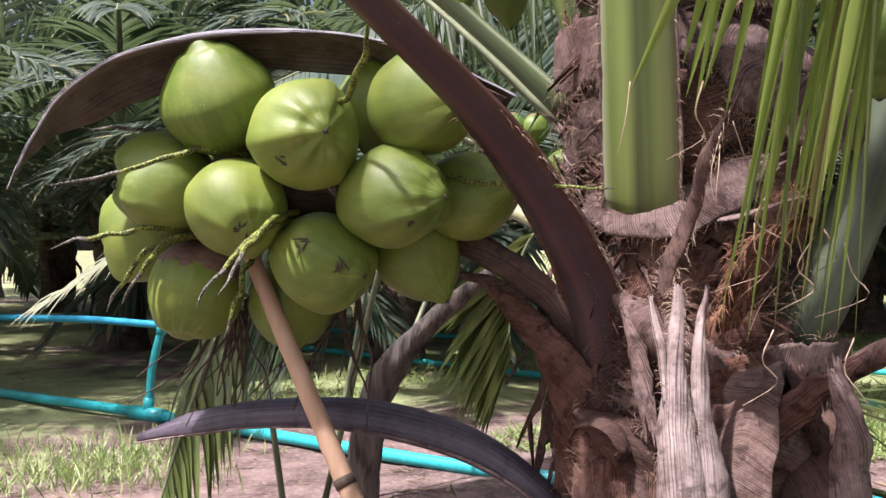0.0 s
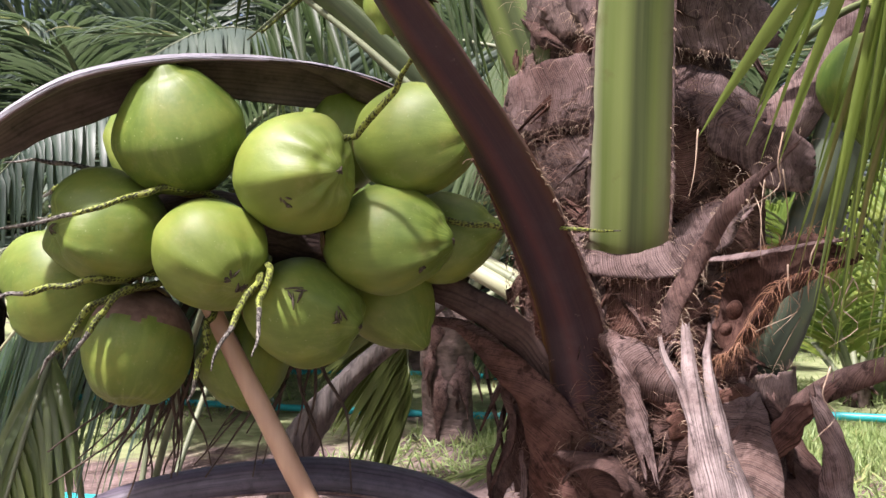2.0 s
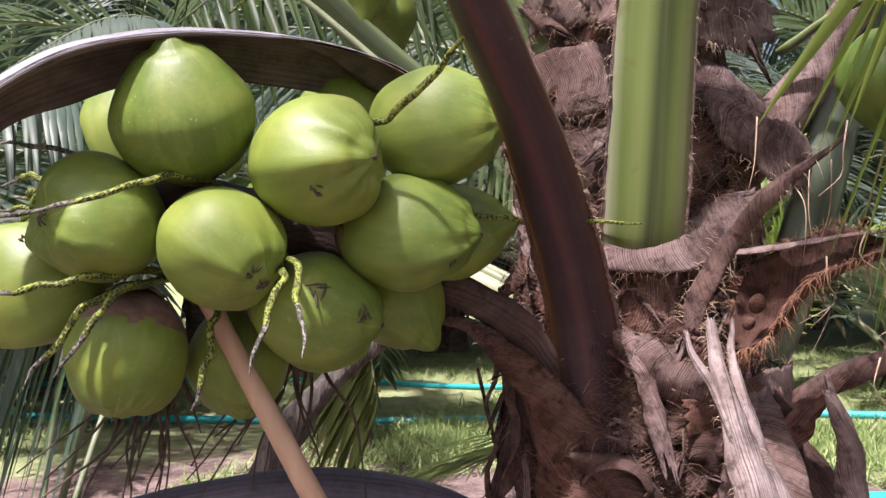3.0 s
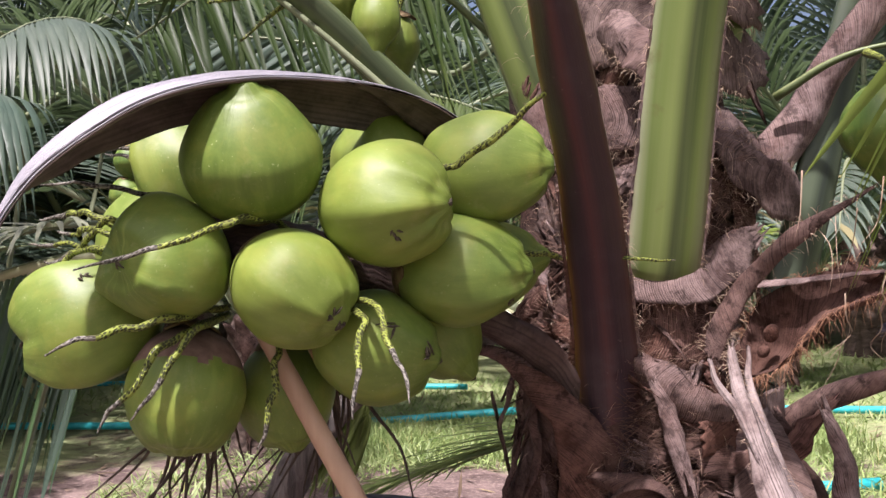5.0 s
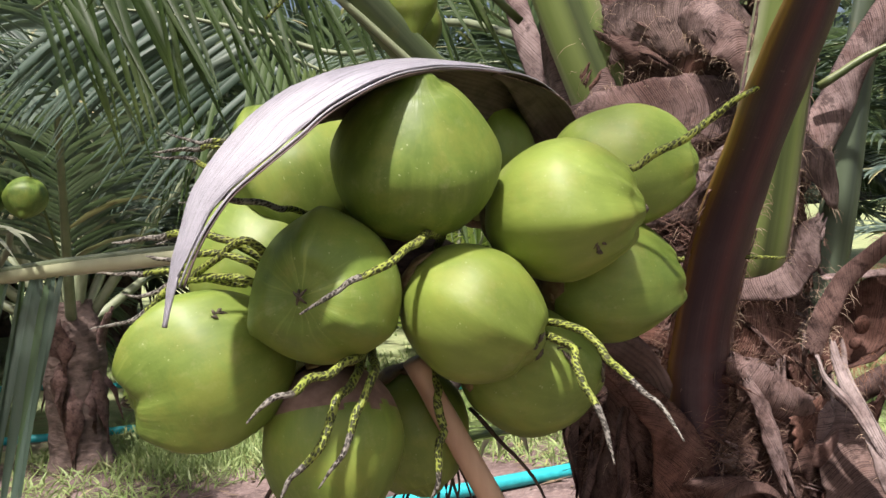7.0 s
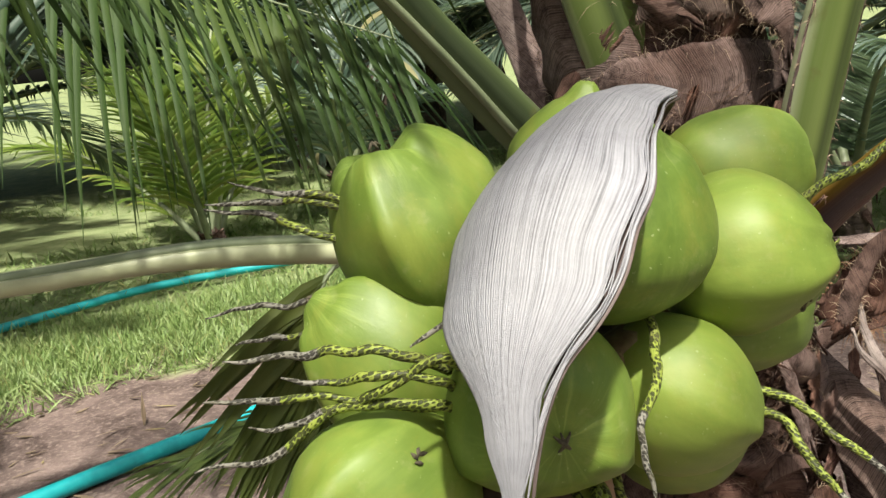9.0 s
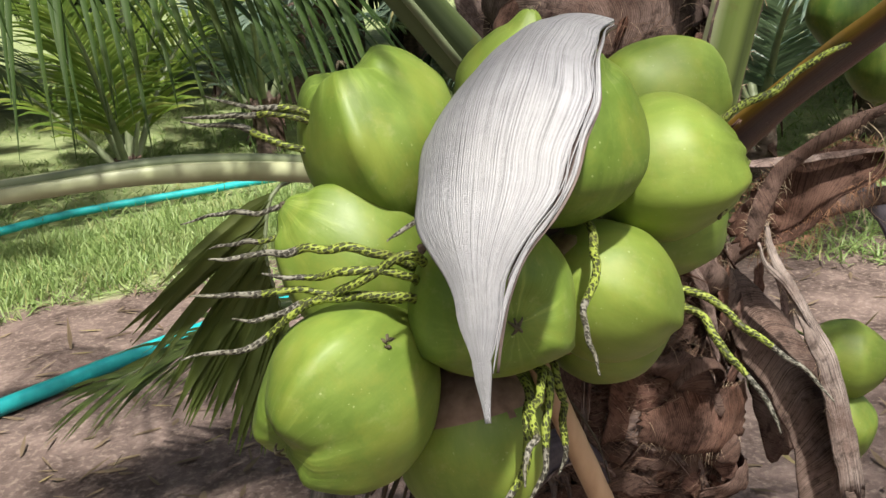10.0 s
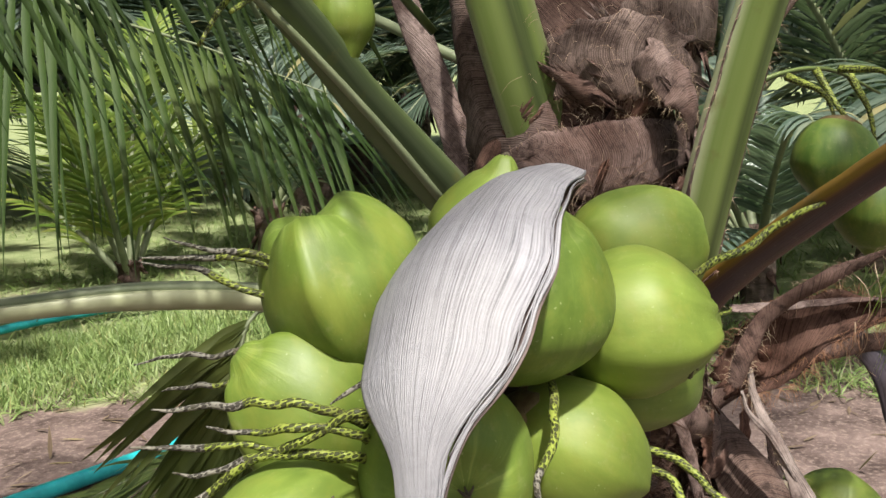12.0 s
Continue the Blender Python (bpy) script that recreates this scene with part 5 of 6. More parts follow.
sheath("stub_prong", [(0.290, 1.346, 0.930), (0.292, 1.336, 0.900), (0.294, 1.300, 0.860), (0.292, 1.268, 0.80)], ramp((0, 0.003), (0.5, 0.007), (1, 0.004)), STUB, "pale splintered prong", 0.5, 0.004, 16, 0.002, 29, fray=0.3)
bag = Bag()
for k, u in enumerate((1.0, -1.0)):
    fringe(bag, ribbon_edge(STUB_PATH, V(-0.45, -0.85, 0.15), STUB_WIDE, 0.7, u, 50), 0.0, 0.9, 40, 0.016, 180 + k, 0.0005)
tagged(part("fibre_hair", bag, HAIR, palm), "", "", "", "stuff")
# broad layers crossing aslant under the stub
sheath("sheath_band", [(0.36, 1.395, 0.655), (0.401, 1.375, 0.692), (0.467, 1.358, 0.748), (0.519, 1.348, 0.799), (0.572, 1.332, 0.846)], ramp((0, 0.016), (0.5, 0.024), (1, 0.012)), FIBRE_DUST, "grey-brown sheath band crossing aslant", 0.15, 0.004, 50, 0.010, 201, fray=0.6, ups=[V(-0.2, -0.95, 0.2)] * 5)
sheath("leaf_base", [(0.47, 1.43, 0.83), (0.42, 1.35, 0.76), (0.365, 1.275, 0.66), (0.345, 1.22, 0.55), (0.34, 1.20, 0.40)], ramp((0, 0.035), (0.4, 0.062), (1, 0.070)), SHEATH_DARK, "broad brown leaf base behind the torn stub", 0.25, 0.008, 40, 0.005, 211, ups=[V(-0.75, -0.60, 0.15)] * 5, rag=0.02)
sheath("leaf_base", [(0.56, 1.47, 0.80), (0.545, 1.40, 0.72), (0.52, 1.33, 0.62), (0.51, 1.28, 0.45)], ramp((0, 0.03), (0.5, 0.055), (1, 0.065)), FIBRE, "broad brown leaf base", 0.3, 0.008, 36, 0.006, 212, ups=[V(-0.35, -0.93, 0.1)] * 4, rag=0.02)
sheath("fibre_mat", [(0.205, 1.535, 0.625), (0.245, 1.452, 0.620), (0.315, 1.395, 0.600), (0.40, 1.365, 0.585)], ramp((0, 0.030), (0.4, 0.062), (1, 0.050)), FIBRE_MAT, "broad matted fibre sheath over the trunk", 0.12, 0.004, 40, 0.005, 213)
sheath("leaf_base", [(0.065, 1.580, 0.945), (0.130, 1.548, 0.885), (0.185, 1.532, 0.815), (0.215, 1.535, 0.72), (0.22, 1.55, 0.60)], ramp((0, 0.006), (0.3, 0.026), (0.7, 0.050), (1, 0.058)), FIBRE_RED, "smooth reddish-brown base of the bunch stalk", 0.2, 0.006, 36, 0.004, 214, ups=[V(-0.62, -0.75, 0.2)] * 5, rag=0.02)
sheath("sheath_band", [(0.34, 1.41, 0.80), (0.42, 1.40, 0.805), (0.50, 1.405, 0.80), (0.58, 1.44, 0.79)], ramp((0, 0.03), (0.5, 0.040), (1, 0.03)), FIBRE_RED, "reddish-brown sheath band", 0.1, 0.005, 30, 0.005, 203)
sheath("hanging_sheath", [(0.540, 1.325, 0.845), (0.551, 1.295, 0.766), (0.549, 1.285, 0.695), (0.545, 1.29, 0.60), (0.54, 1.30, 0.50)], ramp((0, 0.012), (0.4, 0.028), (1, 0.022)), FIBRE_PALE, "grey hanging strip of old sheath", 0.6, 0.005, 36, 0.006, 204, rag=0.08, fray=0.4, ups=[V(-0.2, -0.95, 0.1)] * 5)

# the flattened stalk of the bunch
sheath("bunch_stalk", [(-0.12, 1.66, 1.05), (-0.02, 1.63, 1.02), (0.072, 1.590, 0.972), (0.148, 1.575, 0.912), (0.20, 1.585, 0.84), (0.225, 1.60, 0.76)], ramp((0, 0.022), (0.5, 0.033), (1, 0.06)), STALK_BROWN, "dark brown flattened stalk of the bunch", 0.6, 0.03, 30, 0.006, 29)
sheath("spathe_base", [(0.02, 1.62, 0.955), (0.09, 1.60, 0.93), (0.155, 1.60, 0.865), (0.19, 1.62, 0.78), (0.18, 1.66, 0.68)], ramp((0, 0.006), (0.4, 0.022), (1, 0.040)), FIBRE, "grey-brown split spathe base", 0.6, 0.008, 24, 0.005, 30)
# dark dry leaf that bends down
sheath("dry_leaf_stub", [(0.56, 1.43, 0.80), (0.605, 1.32, 0.870), (0.66, 1.17, 0.915), (0.71, 1.03, 0.925), (0.78, 0.84, 0.915)], ramp((0, 0.022), (0.5, 0.017), (1, 0.012)), FIBRE, "dark brown dry leaf stub", 0.7, 0.006, 30, 0.003, 31, ups=[V(-0.6, -0.5, 0.5)] * 5)
sheath("bent_leaf_tip", [(0.66, 1.30, 0.955), (0.68, 1.245, 0.978), (0.68, 1.187, 0.955), (0.68, 1.113, 0.884), (0.68, 1.073, 0.772), (0.68, 1.061, 0.63)], ramp((0, 0.012), (0.5, 0.026), (0.75, 0.026), (1, 0.002)), SPATHE_DARK, "dark dry leaf bending to the ground", 0.5, 0.005, 40, 0.002, 34, ups=[V(-0.8, -0.5, 0.3)] * 6, fray=0.1)
sheath("hanging_strip", [(0.52, 1.40, 0.83), (0.525, 1.375, 0.79), (0.53, 1.37, 0.72)], ramp((0, 0.02), (0.5, 0.024), (1, 0.006)), FIBRE, "brown hanging strip of sheath", 0.5, seed=33, rag=0.04)

# fringes of the cut stalk, lip of the rolled sheath, knobs in the hollow
lip = [(0.195, 1.475, 0.715), (0.205, 1.455, 0.738), (0.232, 1.432, 0.748), (0.258, 1.412, 0.735), (0.268, 1.402, 0.705), (0.258, 1.405, 0.685)]
sheath("sheath_lip", lip, ramp((0, 0.006), (0.5, 0.020), (1, 0.012)), FIBRE, "pale rolled lip of a sheath", 0.3, 0.005, 24, 0.003, 63, ups=[(Vector(p) - V(0.235, 1.44, 0.70)).normalized() for p in lip], fray=0.2)
for at, axis, L, W in (((0.394, 1.317, 0.969), (0.1, -0.4, 0.9), 0.034, 0.028), ((0.385, 1.325, 0.941), (0.0, -0.6, 0.5), 0.026, 0.022)):
    bag = coconut_mesh(L, W, 0.1, 0.05, 0.0, 0.4, int(L * 1000))
    turn = Vector(axis).normalized().to_track_quat("Z", "Y").to_matrix().to_4x4()
    bag.v = [Matrix.Translation(at) @ turn @ q for q in bag.v]
    part("dry_knob", bag, FIBRE_RED, palm, "orange-brown dry knob in the leaf base")
rng = random.Random(77)
for i in range(7):
    a = radians(rng.uniform(-212, -168))
    r = rng.uniform(0.205, 0.26)
    z = rng.uniform(0.74, 0.95)
    p = V(CX + r * math.cos(a), CY + r * math.sin(a), z)
    L = rng.uniform(0.10, 0.20)
    hw = rng.uniform(0.008, 0.018)
    sheath("hanging_strip", [p, p + out(p) * 0.012 + V(0, 0, -L * 0.35), p + out(p) * rng.uniform(-0.005, 0.03) + V(0, 0, -L * 0.7), p + out(p) * rng.uniform(-0.01, 0.05) + V(0, 0, -L)], ramp((0, hw), (0.6, hw * 0.8), (1, hw * 0.3)), rng.choice((FIBRE, FIBRE, FIBRE_PALE)), "dark ragged hanging strip of sheath", 0.7, 0.004, 16, 0.008, 80 + i, rag=0.12, fray=0.5)

# overlapping ragged scraps of old sheath all round
rng = random.Random(31)
for i in range(170):
    a = radians(rng.uniform(-200, -40))
    z = rng.uniform(0.42, 1.60)
    if -125 < math.degrees(a) < -80 and 1.10 < z < 1.5 or z > 1.2 and i % 3:
        continue
    turn = rng.choice((-1, 1)) * rng.uniform(0.15, 1.2)
    L, hw = rng.uniform(0.07, 0.20), rng.uniform(0.010, 0.036)
    path = []
    for k in range(4):
        f = k / 3
        aa = a + math.sin(turn) * L * f / 0.21
        rr = 0.200 + 0.016 * rng.random() + 0.030 * f * f * rng.random()
        path.append(V(CX + rr * math.cos(aa), CY + rr * math.sin(aa), z - math.cos(turn) * L * f))
    sheath("sheath_scrap", path, ramp((0, hw * 0.8), (0.5, hw), (1, hw * 0.25)), rng.choice((FIBRE, FIBRE, FIBRE_RED, FIBRE_PALE)), "", rng.uniform(0.2, 0.9), 0.004, 12, 0.010, 40 + i, rag=0.10)

# loose fibre hairs on the sheaths
hair = Bag()
rng = random.Random(4)
for i in range(800):
    a = radians(rng.uniform(-190, -50))
    z = rng.uniform(0.6, 1.55)
    r = rng.uniform(0.195, 0.235)
    p = V(CX + r * math.cos(a), CY + r * math.sin(a), z)
    o = out(p)
    d = (V(rng.gauss(0, 1), rng.gauss(0, 1), rng.gauss(0, 0.8)) * 0.6 + o * 0.5).normalized()
    L = rng.uniform(0.008, 0.045)
    tube(hair, [p, p + d * L * 0.5 + o * 0.004, p + d * L + V(0, 0, -0.3 * L)], 0.00028, 4, 3)
tagged(part("fibre_hair", hair, HAIR, palm), "", "", "", "stuff")
mat_hair = Bag()
rng = random.Random(14)
for i in range(4200):
    a = radians(rng.uniform(-200, -50))
    z = rng.uniform(0.45, 1.30) if i % 3 else rng.uniform(0.6, 0.85)
    r = rng.uniform(0.200, 0.232)
    L = rng.uniform(0.015, 0.07)
    t0 = V(-math.sin(a), math.cos(a), 0)
    p = V(CX + r * math.cos(a), CY + r * math.sin(a), z)
    d = (t0 * rng.choice((-1, 1)) + V(0, 0, rng.choice((-0.5, 0.5)) + rng.gauss(0, 0.25)) + out(p) * rng.uniform(-0.05, 0.15)).normalized()
    tube(mat_hair, [p, p + d * L * 0.5 + out(p) * rng.uniform(0.0, 0.006), p + d * L + V(0, 0, -0.15 * L)], 0.00045, 4, 3)
tagged(part("matted_hair", mat_hair, HAIR_BROWN, palm), "", "", "", "stuff")
for path in ([(0.345, 1.20, 1.13), (0.335, 1.17, 1.10), (0.33, 1.165, 1.06), (0.34, 1.18, 1.03)], [(0.34, 1.13, 1.15), (0.36, 1.15, 1.11), (0.375, 1.17, 1.08), (0.37, 1.18, 1.05)],
             [(0.335, 1.16, 1.14), (0.32, 1.15, 1.09), (0.325, 1.15, 1.05)], [(0.42, 1.2, 1.0), (0.40, 1.19, 0.97), (0.37, 1.2, 0.94)], [(0.43, 1.22, 0.96), (0.40, 1.21, 0.93), (0.39, 1.23, 0.89)]):
    bag = Bag()
    tube(bag, path, ramp((0, 0.0009), (1, 0.0003)), 10, 4)
    part("loose_fibre", bag, HAIR, palm, "thin pale loose fibre")

# ---- the fruit strands ----
bunch = thing("fruit_strands", (0.05, 1.6, 1.0), "spotted yellow-green fruit strands with withered tips", "fruit stalk")


def strand(path, r=0.0046, tip=0.72, owner=None, name="strand"):
    bag = Bag()
    fine = curve(path, 12)
    path = [p + V(*(noise.noise(p * 28 + V(k, 0, 3)) for k in (0.0, 7.0, 13.0))) * (0.009 * min(1.0, i / 4)) for i, p in enumerate(fine)]
    tube(bag, path, ramp((0, r * 1.1), (0.6, r), (0.85, r * 0.6), (1, r * 0.22)), 44, 8, 0.0016, len(path), 0, True, (tip, 1))
    return part(name, bag, [RACHILLA, RACHILLA_TIP], owner or bunch)


bag = Bag()
tube(bag, [(0.02, 1.63, 1.0), (-0.10, 1.625, 1.05), (-0.20, 1.615, 1.085), (-0.30, 1.62, 1.11), (-0.38, 1.64, 1.125), (-0.43, 1.67, 1.13)], ramp((0, 0.026), (0.35, 0.048), (0.6, 0.052), (1, 0.018)), 28, 14, 0.008)
part("main_axis", bag, STALK_BROWN, bunch, "brown-green axis of the bunch")
strand([(-0.235, 1.56, 1.06), (-0.250, 1.43, 1.045), (-0.272, 1.34, 1.0), (-0.292, 1.262, 0.941)])
strand([(-0.235, 1.56, 1.05), (-0.262, 1.43, 1.028), (-0.305, 1.36, 0.98), (-0.338, 1.318, 0.926)])
strand([(-0.29, 1.57, 1.14), (-0.34, 1.520, 1.156), (-0.40, 1.497, 1.150), (-0.455, 1.490, 1.135), (-0.529, 1.478, 1.113), (-0.60, 1.459, 1.096)], 0.0044)
strand([(-0.36, 1.62, 1.04), (-0.46, 1.545, 1.035), (-0.55, 1.53, 1.02), (-0.617, 1.515, 1.003)])
strand([(-0.36, 1.62, 1.03), (-0.435, 1.545, 1.015), (-0.475, 1.53, 0.97), (-0.515, 1.545, 0.915)])
strand([(-0.37, 1.62, 1.03), (-0.46, 1.555, 1.005), (-0.515, 1.555, 0.95), (-0.555, 1.575, 0.90)])
strand([(-0.30, 1.60, 1.02), (-0.318, 1.560, 0.965), (-0.338, 1.548, 0.90), (-0.355, 1.555, 0.855)])
strand([(-0.12, 1.54, 1.15), (-0.150, 1.425, 1.203), (-0.140, 1.390, 1.217), (-0.117, 1.331, 1.250), (-0.095, 1.263, 1.292), (-0.072, 1.215, 1.326)], 0.0048, 0.9)
strand([(0.01, 1.51, 1.115), (0.06, 1.475, 1.102), (0.135, 1.470, 1.090), (0.169, 1.382, 1.093), (0.238, 1.368, 1.084)], 0.0042, 0.95)
# towards the back
strand([(-0.470, 1.640, 1.130), (-0.510, 1.646, 1.162), (-0.519, 1.678, 1.145), (-0.527, 1.709, 1.131), (-0.538, 1.745, 1.116), (-0.547, 1.780, 1.111), (-0.557, 1.814, 1.111)], 0.0044, 0.66)
strand([(-0.480, 1.655, 1.140), (-0.517, 1.672, 1.164), (-0.528, 1.710, 1.171), (-0.537, 1.743, 1.174), (-0.548, 1.782, 1.172), (-0.560, 1.826, 1.170)], 0.0042, 0.6)
strand([(-0.480, 1.650, 1.120), (-0.511, 1.650, 1.144), (-0.524, 1.698, 1.147), (-0.537, 1.741, 1.148), (-0.549, 1.784, 1.155)], 0.004, 0.74)
strand([(-0.480, 1.650, 1.100), (-0.511, 1.651, 1.125), (-0.521, 1.685, 1.124), (-0.530, 1.719, 1.123), (-0.540, 1.753, 1.112), (-0.551, 1.792, 1.088), (-0.560, 1.823, 1.078), (-0.572, 1.868, 1.068)], 0.0043, 0.66)
strand([(-0.500, 1.660, 1.115), (-0.530, 1.719, 1.126), (-0.541, 1.758, 1.130), (-0.556, 1.811, 1.137), (-0.566, 1.848, 1.134)], 0.0034, 0.6)
strand([(-0.37, 1.77, 1.17), (-0.408, 1.841, 1.176), (-0.421, 1.893, 1.171), (-0.434, 1.940, 1.162)], 0.0030, 0.0)
strand([(-0.37, 1.77, 1.17), (-0.409, 1.845, 1.141), (-0.418, 1.879, 1.142), (-0.427, 1.913, 1.135)], 0.0030, 0.4)
strand([(-0.40, 1.74, 1.25), (-0.413, 1.789, 1.278), (-0.420, 1.818, 1.287), (-0.426, 1.839, 1.292), (-0.436, 1.879, 1.301)], 0.0036, 0.4)
strand([(-0.40, 1.74, 1.25), (-0.420, 1.819, 1.282), (-0.431, 1.857, 1.280), (-0.444, 1.906, 1.281)], 0.0036, 0.4)
strand([(-0.40, 1.74, 1.21), (-0.412, 1.789, 1.235), (-0.421, 1.822, 1.254), (-0.434, 1.869, 1.269), (-0.444, 1.907, 1.277)], 0.0038, 0.6)
strand([(-0.38, 1.66, 1.18), (-0.47, 1.63, 1.195), (-0.54, 1.62, 1.205), (-0.60, 1.63, 1.205)], 0.0034, 0.3)

dry = thing("dry_twigs", (-0.2, 1.67, 0.9), "dark dry broken fruit strands hanging under the bunch", "twigs")
rng = random.Random(12)
starts = [(-0.16, 1.66, 0.92)] * 15 + [(-0.36, 1.70, 0.90)] * 18
for i, s in enumerate(starts):
    p = Vector(s) + V(rng.uniform(-.03, .03), rng.uniform(-.02, .03), rng.uniform(-.02, .02))
    d = V(rng.uniform(-0.75, 0.25), rng.uniform(-0.25, 0.35), -rng.uniform(0.45, 1.0)).normalized()
    L = rng.uniform(0.10, 0.26)
    path = [p]
    for k in range(4):
        p = p + (d + V(rng.uniform(-.3, .3), rng.uniform(-.3, .3), rng.uniform(-.25, .15))).normalized() * L / 4
        path.append(p)
    bag = Bag()
    tube(bag, path, ramp((0, 0.0034), (1, 0.0012)), 14, 5, 0.001, i)
    part("twig", bag, DRY_TWIG, dry)

# ---- other bunches ----


def small_bunch(name, nuts, stalks, mat, label, group):
    for i, (at, axis, L, W) in enumerate(nuts):
        coconut(at, axis, L, W, 0.25, 0.06, 0.004, i * 0.7, 30 + i + len(label), mat, label, group)
    t = thing(name, stalks[0][0], "green fruit stalk carrying young coconuts", "fruit stalk")
    for s in stalks:
        bag = Bag()
        tube(bag, s, ramp((0, 0.008), (0.5, 0.005), (1, 0.0028)), 18, 8, 0.0008)
        part("strand", bag, RACHILLA if len(s) < 4 else PETIOLE, t)


small_bunch("fruit_stalk", [((0.045, 1.895, 1.535), (-0.15, -0.1, -0.98), 0.135, 0.088), ((0.13, 1.955, 1.515), (0.1, 0.0, -1), 0.135, 0.095), ((0.03, 1.99, 1.60), (0, 0, -1), 0.13, 0.09)],
            [[(0.28, 1.84, 1.52), (0.18, 1.90, 1.62), (0.06, 1.92, 1.63), (-0.10, 1.94, 1.60), (-0.22, 1.95, 1.56)], [(0.10, 1.92, 1.63), (0.04, 1.90, 1.62), (0.03, 1.895, 1.59)], [(0.14, 1.92, 1.625), (0.14, 1.95, 1.61), (0.13, 1.955, 1.57)],
             [(-0.02, 1.93, 1.62), (-0.12, 1.90, 1.59), (-0.20, 1.88, 1.57)], [(0.0, 1.93, 1.63), (-0.10, 1.98, 1.57), (-0.18, 1.99, 1.50)], [(-0.08, 1.94, 1.60), (-0.18, 1.90, 1.56), (-0.28, 1.88, 1.53)]],
            HUSK, "small young green coconut high in the crown", "young coconuts in the crown")
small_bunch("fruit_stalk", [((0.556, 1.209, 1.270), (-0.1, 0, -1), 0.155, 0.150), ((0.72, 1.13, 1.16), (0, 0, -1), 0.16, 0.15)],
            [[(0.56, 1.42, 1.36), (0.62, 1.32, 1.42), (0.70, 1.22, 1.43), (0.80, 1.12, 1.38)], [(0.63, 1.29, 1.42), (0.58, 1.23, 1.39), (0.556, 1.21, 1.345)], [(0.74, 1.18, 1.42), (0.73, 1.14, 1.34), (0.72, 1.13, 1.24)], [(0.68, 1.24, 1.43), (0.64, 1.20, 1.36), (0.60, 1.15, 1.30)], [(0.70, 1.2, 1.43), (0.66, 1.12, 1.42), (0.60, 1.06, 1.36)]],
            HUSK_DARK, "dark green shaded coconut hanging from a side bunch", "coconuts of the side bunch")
small_bunch("fruit_stalk", [((0.639, 1.175, 0.592), (0.2, -0.85, -0.1), 0.18, 0.155), ((0.590, 1.262, 0.535), (-0.4, -0.3, -0.8), 0.17, 0.15), ((0.627, 1.191, 0.45), (0.1, -0.4, -0.9), 0.17, 0.15), ((0.70, 1.30, 0.50), (0, 0, -1), 0.17, 0.15)],
            [[(0.52, 1.46, 0.62), (0.58, 1.38, 0.66), (0.64, 1.30, 0.65), (0.68, 1.26, 0.62)], [(0.62, 1.32, 0.66), (0.60, 1.29, 0.63), (0.59, 1.27, 0.6)]],
            HUSK, "green coconut of a low bunch beside the trunk", "coconuts of the low bunch")
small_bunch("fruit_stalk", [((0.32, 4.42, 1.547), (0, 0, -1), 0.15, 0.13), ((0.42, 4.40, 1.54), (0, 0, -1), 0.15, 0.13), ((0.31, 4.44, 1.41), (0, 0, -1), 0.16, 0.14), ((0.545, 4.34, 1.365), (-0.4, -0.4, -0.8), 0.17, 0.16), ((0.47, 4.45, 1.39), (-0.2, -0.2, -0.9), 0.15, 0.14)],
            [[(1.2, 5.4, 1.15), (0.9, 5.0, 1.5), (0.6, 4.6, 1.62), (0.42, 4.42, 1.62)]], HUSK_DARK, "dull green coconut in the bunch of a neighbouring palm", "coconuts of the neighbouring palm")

# ---- hanging leaf in front, on the side of the side bunch ----
front = thing("hanging_frond", (0.66, 1.08, 1.56), "bright green frond with long leaflets hanging beside the trunk", "palm leaf")
bag = Bag()
FR = [(0.98, 1.05, 1.74), (0.76, 0.99, 1.64), (0.54, 0.97, 1.52), (0.30, 0.96, 1.40)]
tube(bag, FR, ramp((0, 0.012), (1, 0.004)), 16, 8)
part("rachis", bag, RACHIS, front)
rng = random.Random(8)
fpts = curve(FR, 120)
for i in range(38):
    loose = i < 10      # a few spaced leaflets, then a close bundle
    f = i / 9 if loose else (i - 10) / 27
    tip = V(0.225 + 0.17 * f + rng.uniform(-0.02, 0.02), 1.10 + rng.uniform(-0.06, 0.04), 1.235 - 0.17 * f + rng.uniform(-0.05, 0.03)) if loose else V(0.355 + 0.075 * f + rng.uniform(-0.02, 0.02), rng.uniform(1.03, 1.16), rng.uniform(0.87, 1.06))
    p = fpts[max(60, min(119, int(120 - (tip.x + 0.040 - 0.30) / 0.24 * 40)))]
    way = tip - p
    bag = Bag()
    L = way.length
    leaflet(bag, p, way / L + V(rng.uniform(-.09, .09), rng.uniform(-.08, .08), 0.06), V(rng.uniform(-0.6, 0.6), -1, 0.2), L, rng.uniform(0.0075, 0.0105) if loose else rng.uniform(0.0036, 0.0078), 0.14, 9, 0.5)
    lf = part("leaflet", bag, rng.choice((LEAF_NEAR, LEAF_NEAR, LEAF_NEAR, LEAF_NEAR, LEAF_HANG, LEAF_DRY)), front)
    if i % 4 == 0:
        a = bag.v[-2]
        tipb = Bag()
        tube(tipb, [a + V(0, 0, 0.01), a + V(rng.uniform(-.02, .02), 0.0, -0.025), a + V(rng.uniform(-.01, .03), rng.uniform(-.02, .02), -0.05), a + V(rng.uniform(-.05, .04), rng.uniform(-.02, .02), -0.075)], ramp((0, 0.0012), (0.5, 0.0008), (1, 0.0003)), 10, 4)
        part("dry_tip", tipb, HAIR, lf, "thin pale curled dry tip")
